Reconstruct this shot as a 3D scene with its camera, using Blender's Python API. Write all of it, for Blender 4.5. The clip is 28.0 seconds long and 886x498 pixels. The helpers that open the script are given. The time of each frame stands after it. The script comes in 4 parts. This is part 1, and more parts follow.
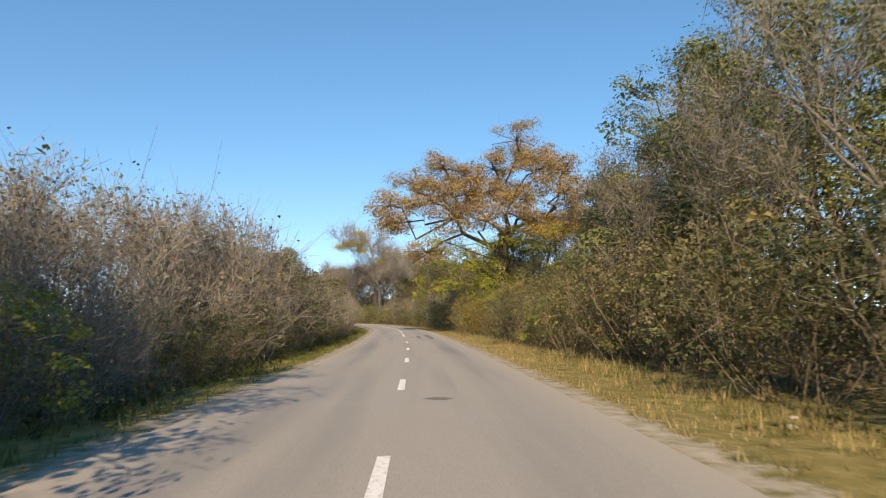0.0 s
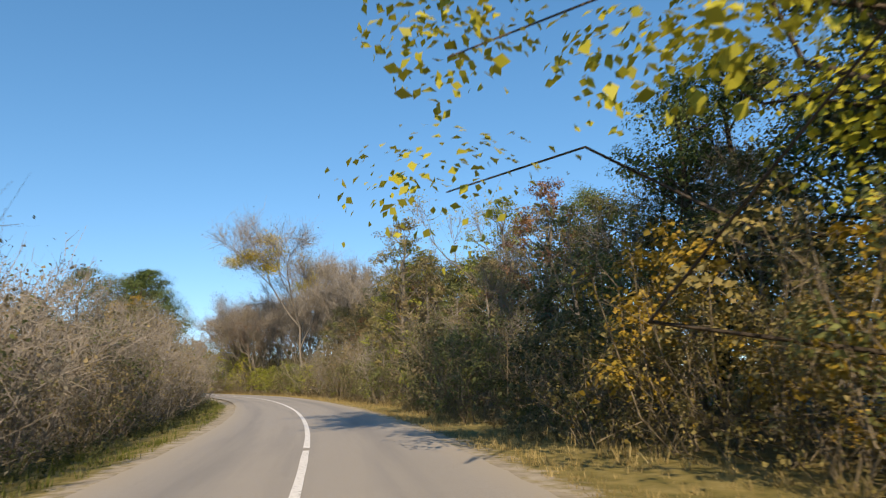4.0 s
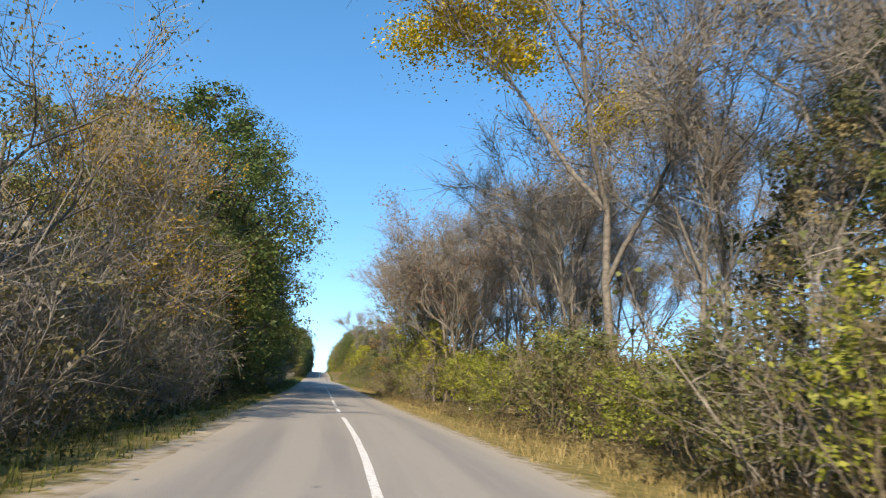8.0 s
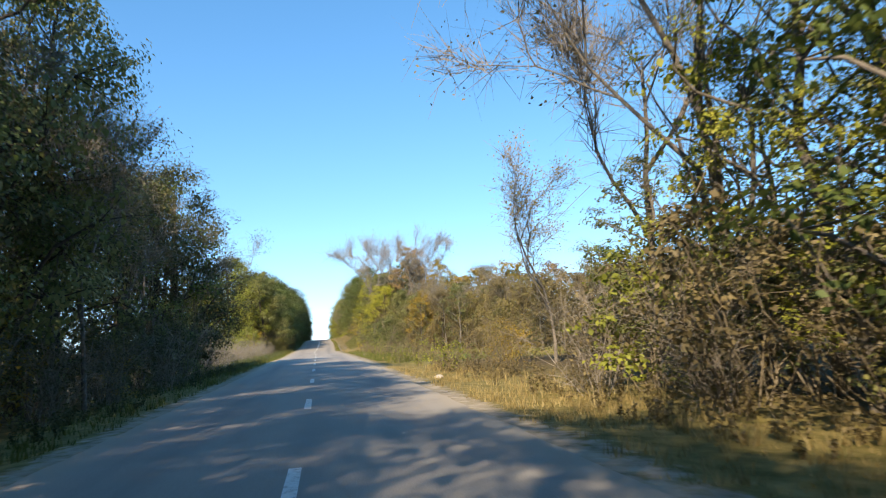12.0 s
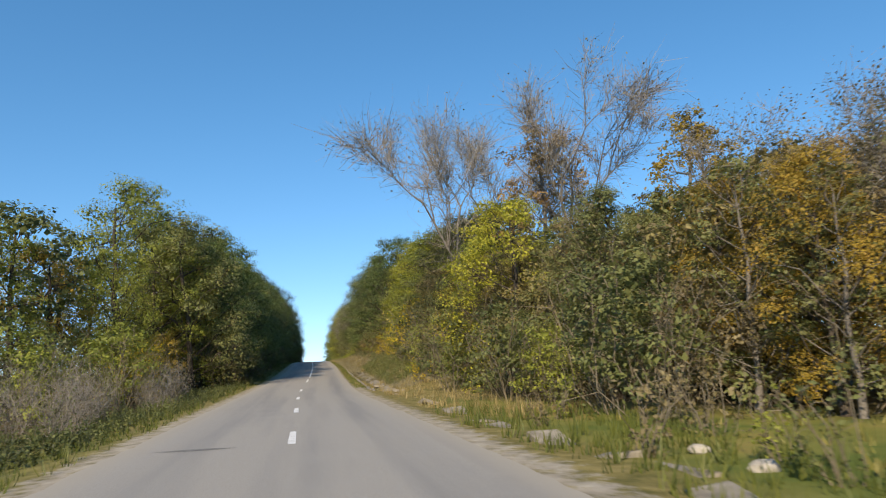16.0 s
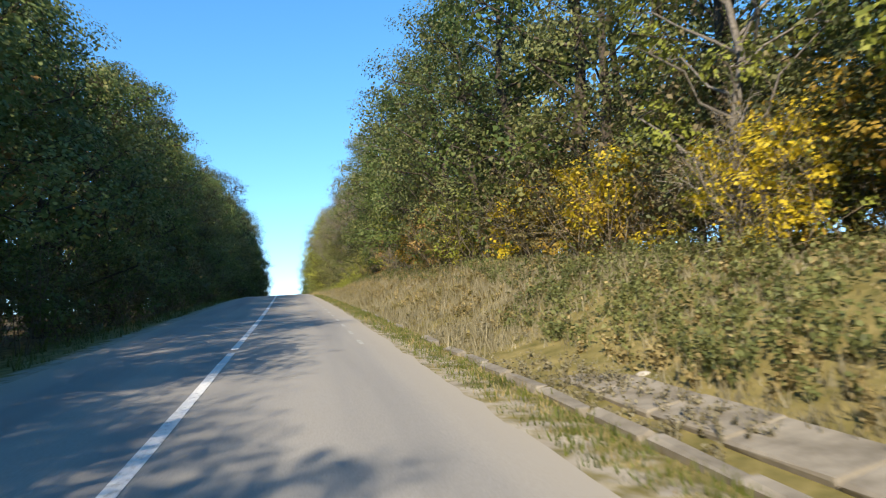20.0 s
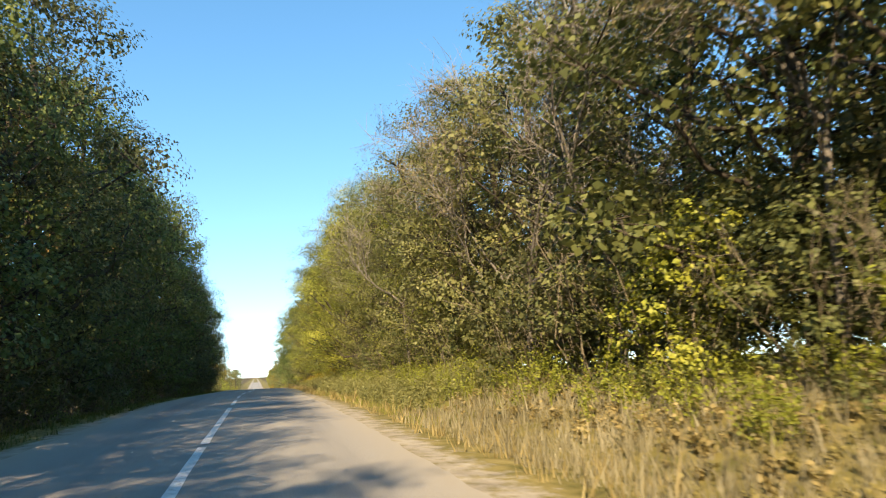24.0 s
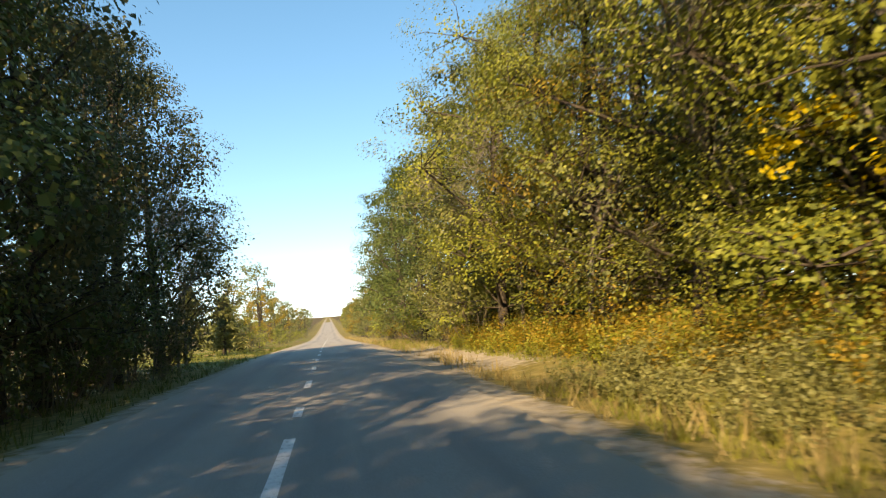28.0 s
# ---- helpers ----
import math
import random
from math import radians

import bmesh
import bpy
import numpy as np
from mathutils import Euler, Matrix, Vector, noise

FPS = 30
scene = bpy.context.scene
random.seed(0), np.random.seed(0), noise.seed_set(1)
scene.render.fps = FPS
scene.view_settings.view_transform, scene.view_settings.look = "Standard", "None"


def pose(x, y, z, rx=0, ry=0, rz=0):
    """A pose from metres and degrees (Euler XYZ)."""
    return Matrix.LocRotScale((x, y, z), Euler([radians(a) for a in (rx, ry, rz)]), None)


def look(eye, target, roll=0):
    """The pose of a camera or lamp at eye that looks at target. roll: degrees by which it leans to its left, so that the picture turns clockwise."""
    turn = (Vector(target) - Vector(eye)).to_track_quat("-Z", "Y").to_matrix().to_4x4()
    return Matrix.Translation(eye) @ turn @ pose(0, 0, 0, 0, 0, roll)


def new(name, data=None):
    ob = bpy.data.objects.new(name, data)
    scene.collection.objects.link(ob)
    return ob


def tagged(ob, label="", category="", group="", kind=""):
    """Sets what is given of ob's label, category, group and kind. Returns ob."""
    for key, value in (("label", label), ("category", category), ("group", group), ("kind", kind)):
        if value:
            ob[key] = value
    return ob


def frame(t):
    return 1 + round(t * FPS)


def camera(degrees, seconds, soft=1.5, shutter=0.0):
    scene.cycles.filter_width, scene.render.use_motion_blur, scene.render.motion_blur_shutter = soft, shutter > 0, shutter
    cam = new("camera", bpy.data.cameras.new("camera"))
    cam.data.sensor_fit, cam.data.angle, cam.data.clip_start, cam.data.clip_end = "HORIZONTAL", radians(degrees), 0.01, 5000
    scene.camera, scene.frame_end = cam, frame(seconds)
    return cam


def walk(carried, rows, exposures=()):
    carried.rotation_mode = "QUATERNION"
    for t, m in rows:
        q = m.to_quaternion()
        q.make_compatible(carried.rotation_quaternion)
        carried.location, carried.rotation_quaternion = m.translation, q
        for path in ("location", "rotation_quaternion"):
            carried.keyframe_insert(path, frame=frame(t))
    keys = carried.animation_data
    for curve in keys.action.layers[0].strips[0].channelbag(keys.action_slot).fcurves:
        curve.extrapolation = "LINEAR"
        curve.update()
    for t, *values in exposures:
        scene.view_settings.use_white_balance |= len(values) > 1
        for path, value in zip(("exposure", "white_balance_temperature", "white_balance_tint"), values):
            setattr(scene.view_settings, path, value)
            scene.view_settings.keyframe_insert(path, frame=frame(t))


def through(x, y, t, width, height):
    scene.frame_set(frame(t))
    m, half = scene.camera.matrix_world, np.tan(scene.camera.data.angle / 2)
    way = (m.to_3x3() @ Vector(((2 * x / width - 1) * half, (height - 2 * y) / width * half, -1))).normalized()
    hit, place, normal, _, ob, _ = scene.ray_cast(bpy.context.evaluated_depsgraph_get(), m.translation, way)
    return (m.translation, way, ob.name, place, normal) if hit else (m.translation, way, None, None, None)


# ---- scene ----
# A country road through an autumn wood, seen from a car driving along it.
cam = camera(64.2, 28.0, soft=1.1, shutter=0.12)

# seconds, eye, yaw to the left of +y, pitch up, lean to the left
PATH = [
    (0.0, 0.24, 0.00, 1.37, -2.25, 5.78, -0.63),
    (0.5, 0.26, 8.46, 1.36, -1.66, 6.63, -3.20),
    (1.0, 0.21, 16.93, 1.35, -1.79, 8.79, -2.01),
    (1.5, 0.25, 25.39, 1.35, -1.58, 9.41, -2.79),
    (2.0, 0.22, 33.85, 1.37, -2.76, 9.90, -2.50),
    (2.5, 0.11, 42.33, 1.39, -2.85, 10.87, -1.88),
    (4.5, -0.92, 76.23, 1.56, -7.75, 10.86, -1.99),
    (5.0, -1.38, 84.70, 1.60, -5.08, 11.34, -0.48),
    (5.5, -2.09, 93.15, 1.66, -2.64, 11.35, 0.51),
    (6.0, -3.10, 101.56, 1.74, 0.18, 11.99, 0.67),
    (6.5, -4.45, 109.93, 1.82, 3.45, 11.23, 1.83),
    (7.0, -5.99, 118.23, 1.92, 4.43, 11.02, 2.73),
    (7.5, -7.79, 126.45, 2.02, 6.37, 11.13, 3.83),
    (8.0, -9.81, 134.61, 2.12, 9.71, 11.35, 4.19),
    (8.5, -12.09, 142.70, 2.20, 20.88, 11.08, 4.47),
    (9.0, -14.56, 150.73, 2.27, 23.99, 10.83, 3.12),
    (9.5, -17.16, 158.74, 2.34, 19.21, 7.78, -0.61),
    (10.0, -19.65, 166.78, 2.40, 11.46, 8.71, -1.53),
    (10.5, -22.28, 174.79, 2.47, 10.17, 9.07, -2.70),
    (11.0, -24.99, 182.78, 2.53, 8.69, 9.38, -3.35),
    (11.5, -27.66, 190.80, 2.60, 8.70, 9.33, -3.16),
    (12.0, -30.20, 198.85, 2.68, 8.90, 7.67, -3.05),
    (12.5, -32.72, 206.90, 2.78, 7.43, 7.24, -3.60),
    (14.5, -44.00, 238.72, 3.22, -4.05, 6.18, -1.03),
    (15.0, -46.89, 246.67, 3.33, 2.53, 7.79, -1.56),
    (15.5, -49.67, 254.66, 3.43, 6.93, 8.60, -2.63),
    (16.0, -52.39, 262.66, 3.51, 8.40, 9.54, -2.60),
    (16.5, -55.32, 270.61, 3.57, 10.18, 11.52, -2.28),
    (17.0, -58.25, 278.56, 3.63, 11.02, 11.68, -2.23),
    (17.5, -61.14, 286.49, 3.69, 10.12, 10.55, -3.11),
    (18.0, -64.06, 294.40, 3.77, 9.31, 7.48, -2.85),
    (18.5, -66.68, 302.42, 3.87, 8.63, 6.90, -3.62),
    (19.0, -68.93, 310.54, 4.02, 8.36, 6.26, -3.02),
    (19.5, -71.24, 318.63, 4.22, 7.32, 5.48, -2.50),
    (20.0, -73.60, 326.70, 4.48, 6.54, 4.05, -3.25),
    (20.5, -76.13, 334.74, 4.80, 6.53, 3.59, -4.09),
    (21.0, -78.79, 342.70, 5.15, 6.34, 2.80, -4.60),
    (21.5, -81.58, 350.63, 5.50, 5.97, 3.68, -4.83),
    (23.5, -92.91, 382.30, 6.76, 4.86, 9.41, -2.34),
    (24.0, -95.78, 390.22, 7.04, 3.88, 9.54, -2.66),
    (24.5, -98.64, 398.14, 7.26, 2.59, 9.93, -2.96),
    (25.0, -101.37, 406.13, 7.40, 1.99, 10.56, -4.22),
    (25.5, -104.04, 414.16, 7.46, 5.57, 11.57, -2.89),
    (26.0, -106.75, 422.17, 7.46, 6.46, 12.30, -2.92),
    (26.5, -109.39, 430.20, 7.42, 6.10, 12.54, -3.39),
    (27.0, -111.96, 438.26, 7.35, 5.19, 9.74, -1.78),
    (27.5, -114.73, 446.24, 7.28, 4.69, 8.20, -0.33),
    (28.0, -117.36, 454.26, 7.20, 9.40, 4.71, -4.23),
]


def cam_pose(x, y, z, yaw, pitch, lean):
    return Matrix.Translation((x, y, z)) @ pose(0, 0, 0, 90 + pitch, 0, yaw) @ pose(0, 0, 0, 0, 0, lean)


EXPOSURES = [(0.0, 0.55, 8700, 15), (2.5, 0.5, 8800, 15), (5.0, 0.55, 7700, 13), (6.0, 0.65, 7300, 12), (8.0, 0.8, 7600, 12), (10.0, 1.1, 7700, 11), (12.0, 1.0, 8000, 13), (14.5, 0.5, 8500, 13), (15.0, 0.5, 8400, 13), (16.0, 0.4, 7500, 11), (17.0, 0.45, 7400, 11), (19.0, 0.8, 6900, 9), (21.0, 1.0, 7000, 10), (24.0, 1.25, 9200, 11), (26.0, 1.25, 10000, 12), (28.0, 1.15, 11400, 14)]
walk(cam, [(r[0], cam_pose(*r[1:])) for r in PATH], EXPOSURES)

# ---- light: low autumn sun behind the first stretch of road ----
SUN_ELEVATION = radians(31.5)
SUN_FROM = Vector((-0.115 * math.cos(SUN_ELEVATION), -0.993 * math.cos(SUN_ELEVATION), math.sin(SUN_ELEVATION)))
world = bpy.data.worlds.new("sky")
scene.world = world
world.use_nodes = True
wn = world.node_tree.nodes
sky = wn.new("ShaderNodeTexSky")
sky.sky_type = "NISHITA"
sky.sun_disc = False
sky.sun_elevation = SUN_ELEVATION
sky.sun_rotation = radians(187)
sky.air_density, sky.dust_density, sky.ozone_density = 0.9, 0.05, 2.2
sky.altitude = 1500
wn["Background"].inputs["Strength"].default_value = 0.245
deep = wn.new("ShaderNodeHueSaturation")
deep.inputs["Saturation"].default_value, deep.inputs["Value"].default_value = 1.45, 1.0
even = wn.new("ShaderNodeGamma")
even.inputs["Gamma"].default_value = 0.77
# the clear dry air keeps the sky blue almost down to the horizon
where, lifted = wn.new("ShaderNodeTexCoord"), wn.new("ShaderNodeVectorMath")
lifted.operation, lifted.inputs[1].default_value = "ADD", (0, 0, 0.06)
world.node_tree.links.new(where.outputs["Generated"], lifted.inputs[0])
world.node_tree.links.new(lifted.outputs[0], sky.inputs["Vector"])
world.node_tree.links.new(sky.outputs["Color"], even.inputs["Color"])
world.node_tree.links.new(even.outputs["Color"], deep.inputs["Color"])
world.node_tree.links.new(deep.outputs["Color"], wn["Background"].inputs["Color"])
sun = new("sun", bpy.data.lights.new("sun", "SUN"))
sun.data.energy, sun.data.angle, sun.data.color = 4.4, radians(0.53), (1.0, 0.90, 0.75)
sun.matrix_world = look(SUN_FROM * 50, (0, 0, 0))


# ---- materials ----
def material(name, rough=0.8, spec=0.3):
    m = bpy.data.materials.new(name)
    m.use_nodes = True
    b = m.node_tree.nodes["Principled BSDF"]
    b.inputs["Roughness"].default_value = rough
    b.inputs["Specular IOR Level"].default_value = spec
    return m, m.node_tree.nodes, m.node_tree.links, b


def ramp(nodes, colours, stops=None):
    r = nodes.new("ShaderNodeValToRGB")
    e = r.color_ramp.elements
    n = len(colours)
    stops = stops or [i / (n - 1) for i in range(n)]
    while len(e) < n:
        e.new(0.5)
    for el, c, p in zip(e, colours, stops):
        el.position, el.color = p, (*c, 1)
    return r


def noise_tex(nodes, links, scale, detail=4, coord="Object", rough=0.6):
    c = nodes.new("ShaderNodeTexCoord")
    t = nodes.new("ShaderNodeTexNoise")
    t.inputs["Scale"].default_value, t.inputs["Detail"].default_value = scale, detail
    t.inputs["Roughness"].default_value = rough
    links.new(c.outputs[coord], t.inputs["Vector"])
    return t


def mixed(nodes, links, a, b, fac, mode="MIX"):
    m = nodes.new("ShaderNodeMix")
    m.data_type, m.blend_type = "RGBA", mode
    for sock, v in ((m.inputs[0], fac), (m.inputs[6], a), (m.inputs[7], b)):
        if isinstance(v, (int, float)):
            sock.default_value = v
        elif isinstance(v, tuple):
            sock.default_value = (*v, 1)
        else:
            links.new(v, sock)
    return m.outputs[2]


def bumped(nodes, links, b, height, strength, distance=0.02):
    n = nodes.new("ShaderNodeBump")
    n.inputs["Strength"].default_value, n.inputs["Distance"].default_value = strength, distance
    links.new(height, n.inputs["Height"])
    links.new(n.outputs["Normal"], b.inputs["Normal"])


def leaf_material(name, colours, through=0.32, spread=0.16):
    """Leaves that vary leaf by leaf and plant by plant; part of the light passes through them."""
    m, n, l, b = material(name, 0.55, 0.3)
    geo, info = n.new("ShaderNodeNewGeometry"), n.new("ShaderNodeObjectInfo")
    clump = noise_tex(n, l, 0.55, 2)
    add = n.new("ShaderNodeMath")
    add.operation = "MULTIPLY_ADD"
    l.new(geo.outputs["Random Per Island"], add.inputs[0])
    add.inputs[1].default_value = 0.45
    mul = n.new("ShaderNodeMath")
    mul.operation = "MULTIPLY_ADD"
    l.new(clump.outputs["Fac"], mul.inputs[0])
    mul.inputs[1].default_value, mul.inputs[2].default_value = 0.9, -0.30
    l.new(mul.outputs[0], add.inputs[2])
    add2 = n.new("ShaderNodeMath")
    add2.operation = "MULTIPLY_ADD"
    l.new(info.outputs["Random"], add2.inputs[0])
    add2.inputs[1].default_value = spread * 2
    l.new(add.outputs[0], add2.inputs[2])
    r = ramp(n, colours)
    l.new(add2.outputs[0], r.inputs[0])
    l.new(r.outputs[0], b.inputs["Base Color"])
    t = n.new("ShaderNodeBsdfTranslucent")
    l.new(r.outputs[0], t.inputs["Color"])
    mix = n.new("ShaderNodeMixShader")
    mix.inputs[0].default_value = through
    l.new(b.outputs[0], mix.inputs[1])
    l.new(t.outputs[0], mix.inputs[2])
    l.new(mix.outputs[0], n["Material Output"].inputs["Surface"])
    return m


LEAF = {
    "green": leaf_material("leaf_green", [(.042, .068, .021), (.086, .128, .034), (.150, .190, .052), (.250, .275, .083)]),
    "olive": leaf_material("leaf_olive", [(.056, .070, .027), (.113, .132, .046), (.192, .206, .070), (.285, .268, .100)]),
    "lime": leaf_material("leaf_yellow_green", [(.092, .115, .022), (.19, .215, .038), (.305, .325, .055), (.43, .41, .075)]),
    "yellow": leaf_material("leaf_yellow", [(.27, .215, .018), (.47, .36, .024), (.62, .47, .032), (.68, .53, .06)]),
    "gold": leaf_material("leaf_gold", [(.130, .105, .020), (.265, .195, .033), (.390, .265, .040), (.43, .245, .060)]),
    "orange": leaf_material("leaf_orange", [(.150, .098, .038), (.290, .182, .072), (.405, .258, .100), (.42, .330, .09)]),
    "lemon": leaf_material("leaf_lemon", [(.155, .160, .020), (.30, .295, .034), (.44, .42, .048), (.53, .48, .07)]),
    "rust": leaf_material("leaf_rust", [(.085, .045, .026), (.17, .083, .044), (.26, .125, .062), (.28, .17, .07)]),
    "brown": leaf_material("leaf_brown", [(.090, .071, .038), (.170, .137, .070), (.256, .206, .105), (.33, .268, .12)]),
    "straw": leaf_material("leaf_straw", [(.11, .095, .038), (.19, .165, .062), (.28, .235, .088), (.35, .275, .10)]),
    "pale": leaf_material("leaf_pale", [(.12, .115, .085), (.21, .195, .145), (.31, .29, .235), (.44, .42, .37)]),
    "sage": leaf_material("leaf_sage", [(.080, .086, .032), (.155, .160, .058), (.245, .245, .093), (.335, .31, .13)]),
    # darker leaf tone: dark trees, and shade put into the colour of shaded foliage
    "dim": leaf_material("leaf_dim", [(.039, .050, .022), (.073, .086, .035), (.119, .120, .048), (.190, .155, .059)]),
}


def bark_material(name, dark, light, scale=9):
    m, n, l, b = material(name, 0.9, 0.15)
    t = noise_tex(n, l, scale, 6)
    r = ramp(n, [dark, light], [0.3, 0.72])
    l.new(t.outputs["Fac"], r.inputs[0])
    l.new(r.outputs[0], b.inputs["Base Color"])
    bumped(n, l, b, t.outputs["Fac"], 0.7, 0.03)
    return m


BARK = {
    "dark": bark_material("bark_dark", (.035, .028, .022), (.11, .09, .07)),
    "grey": bark_material("bark_grey", (.09, .08, .068), (.24, .215, .185)),
    "pale": bark_material("bark_pale", (.17, .155, .13), (.38, .36, .32)),
    "twig": bark_material("twig_brown", (.10, .082, .055), (.25, .21, .15), 3),
    "haze": bark_material("twig_grey", (.15, .132, .112), (.33, .30, .258), 3),
}


def asphalt_material():
    m, n, l, b = material("asphalt", 0.85, 0.25)
    uv = n.new("ShaderNodeUVMap")
    uv.uv_map = "lane"
    sep = n.new("ShaderNodeSeparateXYZ")
    l.new(uv.outputs[0], sep.inputs[0])
    fine, mid = noise_tex(n, l, 55, 5), noise_tex(n, l, 0.55, 6)
    broad = n.new("ShaderNodeTexNoise")
    broad.inputs["Scale"].default_value, broad.inputs["Detail"].default_value = 1.0, 4
    squash = n.new("ShaderNodeMapping")
    squash.inputs["Scale"].default_value = (1.1, 0.045, 1)
    l.new(uv.outputs[0], squash.inputs[0])
    l.new(squash.outputs[0], broad.inputs["Vector"])
    base = ramp(n, [(.255, .236, .207), (.375, .350, .312)], [0.3, 0.7])
    l.new(fine.outputs["Fac"], base.inputs[0])
    col = mixed(n, l, base.outputs[0], (.135, .135, .135), 0.0)
    streak = ramp(n, [(0, 0, 0), (1, 1, 1)], [0.48, 0.72])
    l.new(broad.outputs["Fac"], streak.inputs[0])
    damp = n.new("ShaderNodeMath")
    damp.operation = "MULTIPLY"
    damp.inputs[1].default_value = 0.55
    l.new(streak.outputs[0], damp.inputs[0])
    col = mixed(n, l, base.outputs[0], (.185, .182, .178), damp.outputs[0])
    spots = ramp(n, [(0, 0, 0), (1, 1, 1)], [0.55, 0.75])
    l.new(mid.outputs["Fac"], spots.inputs[0])
    half = n.new("ShaderNodeMath")
    half.operation = "MULTIPLY"
    half.inputs[1].default_value = 0.35
    l.new(spots.outputs[0], half.inputs[0])
    col = mixed(n, l, col, (.34, .32, .285), half.outputs[0])
    # dusty edges
    edge = n.new("ShaderNodeMath")
    edge.operation = "ABSOLUTE"
    l.new(sep.outputs[0], edge.inputs[0])
    rim = ramp(n, [(0, 0, 0), (1, 1, 1)], [0.80, 1.0])
    scale = n.new("ShaderNodeMath")
    scale.operation = "DIVIDE"
    scale.inputs[1].default_value = 3.05
    l.new(edge.outputs[0], scale.inputs[0])
    l.new(scale.outputs[0], rim.inputs[0])
    col = mixed(n, l, col, (.36, .32, .26), rim.outputs[0])
    # darker bands where the wheels run
    track = ramp(n, [(0, 0, 0), (1, 1, 1), (1, 1, 1), (0, 0, 0)], [.46, .58, .66, .82])
    l.new(scale.outputs[0], track.inputs[0])
    rubber = n.new("ShaderNodeMath")
    rubber.operation = "MULTIPLY"
    l.new(track.outputs[0], rubber.inputs[0])
    uneven = ramp(n, [(.15, .15, .15), (.6, .6, .6)], [0.38, 0.66])
    l.new(broad.outputs["Fac"], uneven.inputs[0])
    l.new(uneven.outputs[0], rubber.inputs[1])
    col = mixed(n, l, col, (.19, .187, .182), rubber.outputs[0])
    l.new(col, b.inputs["Base Color"])
    bumped(n, l, b, fine.outputs["Fac"], 0.35, 0.01)
    return m


ASPHALT = asphalt_material()


def worn_paint():
    m, n, l, b = material("worn_white_paint", 0.7, 0.3)
    t = noise_tex(n, l, 14, 6)
    r = ramp(n, [(.25, .24, .22), (.70, .69, .66), (.80, .79, .76)], [0.28, 0.46, 0.7])
    l.new(t.outputs["Fac"], r.inputs[0])
    l.new(r.outputs[0], b.inputs["Base Color"])
    return m


PAINT = worn_paint()


def plain(name, c1, c2, scale, rough=0.9, bump=0.4):
    m, n, l, b = material(name, rough, 0.2)
    t = noise_tex(n, l, scale, 6)
    r = ramp(n, [c1, c2], [0.3, 0.7])
    l.new(t.outputs["Fac"], r.inputs[0])
    l.new(r.outputs[0], b.inputs["Base Color"])
    bumped(n, l, b, t.outputs["Fac"], bump, 0.02)
    return m


FADED = plain("faded_paint", (.30, .285, .25), (.46, .445, .41), 7)
TAR = plain("tar_patch", (.12, .117, .11), (.21, .20, .185), 9)
CONCRETE = plain("weathered_concrete", (.15, .13, .10), (.31, .275, .22), 3)
GRAVEL = plain("shoulder_gravel", (.24, .205, .16), (.46, .41, .33), 9)
STONE = plain("pale_stone", (.26, .235, .195), (.48, .44, .38), 6)
ENAMEL = plain("white_enamel", (.62, .62, .60), (.82, .82, .80), 4, 0.4, 0.05)


def ground_material():
    m, n, l, b = material("ground_cover", 0.95, 0.1)
    zone = n.new("ShaderNodeVertexColor")
    zone.layer_name = "zone"
    sep = n.new("ShaderNodeSeparateColor")
    l.new(zone.outputs[0], sep.inputs[0])
    t, t2 = noise_tex(n, l, 2.2, 8), noise_tex(n, l, 0.16, 4)
    litter = ramp(n, [(.05, .038, .022), (.11, .085, .045), (.17, .12, .06)], [0.3, 0.5, 0.72])
    l.new(t.outputs["Fac"], litter.inputs[0])
    verge = ramp(n, [(.10, .095, .03), (.20, .165, .06), (.30, .24, .10)], [0.3, 0.5, 0.72])
    l.new(t.outputs["Fac"], verge.inputs[0])
    meadow = ramp(n, [(.10, .13, .03), (.20, .19, .05), (.30, .20, .08)], [0.38, 0.5, 0.62])
    l.new(t2.outputs["Fac"], meadow.inputs[0])
    col = mixed(n, l, litter.outputs[0], verge.outputs[0], sep.outputs[0])
    col = mixed(n, l, col, meadow.outputs[0], sep.outputs[1])
    grit = noise_tex(n, l, 3.5, 6)
    gravel = ramp(n, [(.25, .215, .165), (.44, .39, .31)], [0.3, 0.7])
    l.new(t.outputs["Fac"], gravel.inputs[0])
    patch = n.new("ShaderNodeMath")
    patch.operation = "MULTIPLY_ADD"
    l.new(grit.outputs["Fac"], patch.inputs[0])
    patch.inputs[1].default_value = 1.6
    less = n.new("ShaderNodeMath")
    less.operation = "SUBTRACT"
    l.new(sep.outputs[2], less.inputs[0])
    less.inputs[1].default_value = 1.25
    l.new(less.outputs[0], patch.inputs[2])
    sharp = ramp(n, [(0, 0, 0), (1, 1, 1)], [0.0, 0.35])
    l.new(patch.outputs[0], sharp.inputs[0])
    col = mixed(n, l, col, gravel.outputs[0], sharp.outputs[0])
    l.new(col, b.inputs["Base Color"])
    bumped(n, l, b, t.outputs["Fac"], 0.6, 0.08)
    return m


GROUND = ground_material()


def grass_material(name, colours):
    return leaf_material(name, colours, 0.25, 0.0)


GRASS_DRY = grass_material("dry_grass", [(.16, .125, .05), (.28, .22, .095), (.40, .32, .15), (.48, .40, .22)])
GRASS_GREEN = grass_material("green_grass", [(.05, .065, .015), (.10, .12, .025), (.17, .18, .04), (.26, .23, .07)])
GRASS_LUSH = grass_material("lush_weeds", [(.09, .105, .022), (.17, .18, .038), (.27, .255, .062), (.38, .32, .11)])
GRASS_WEED = grass_material("bank_weeds", [(.14, .122, .072), (.23, .203, .122), (.33, .295, .19), (.45, .41, .30)])

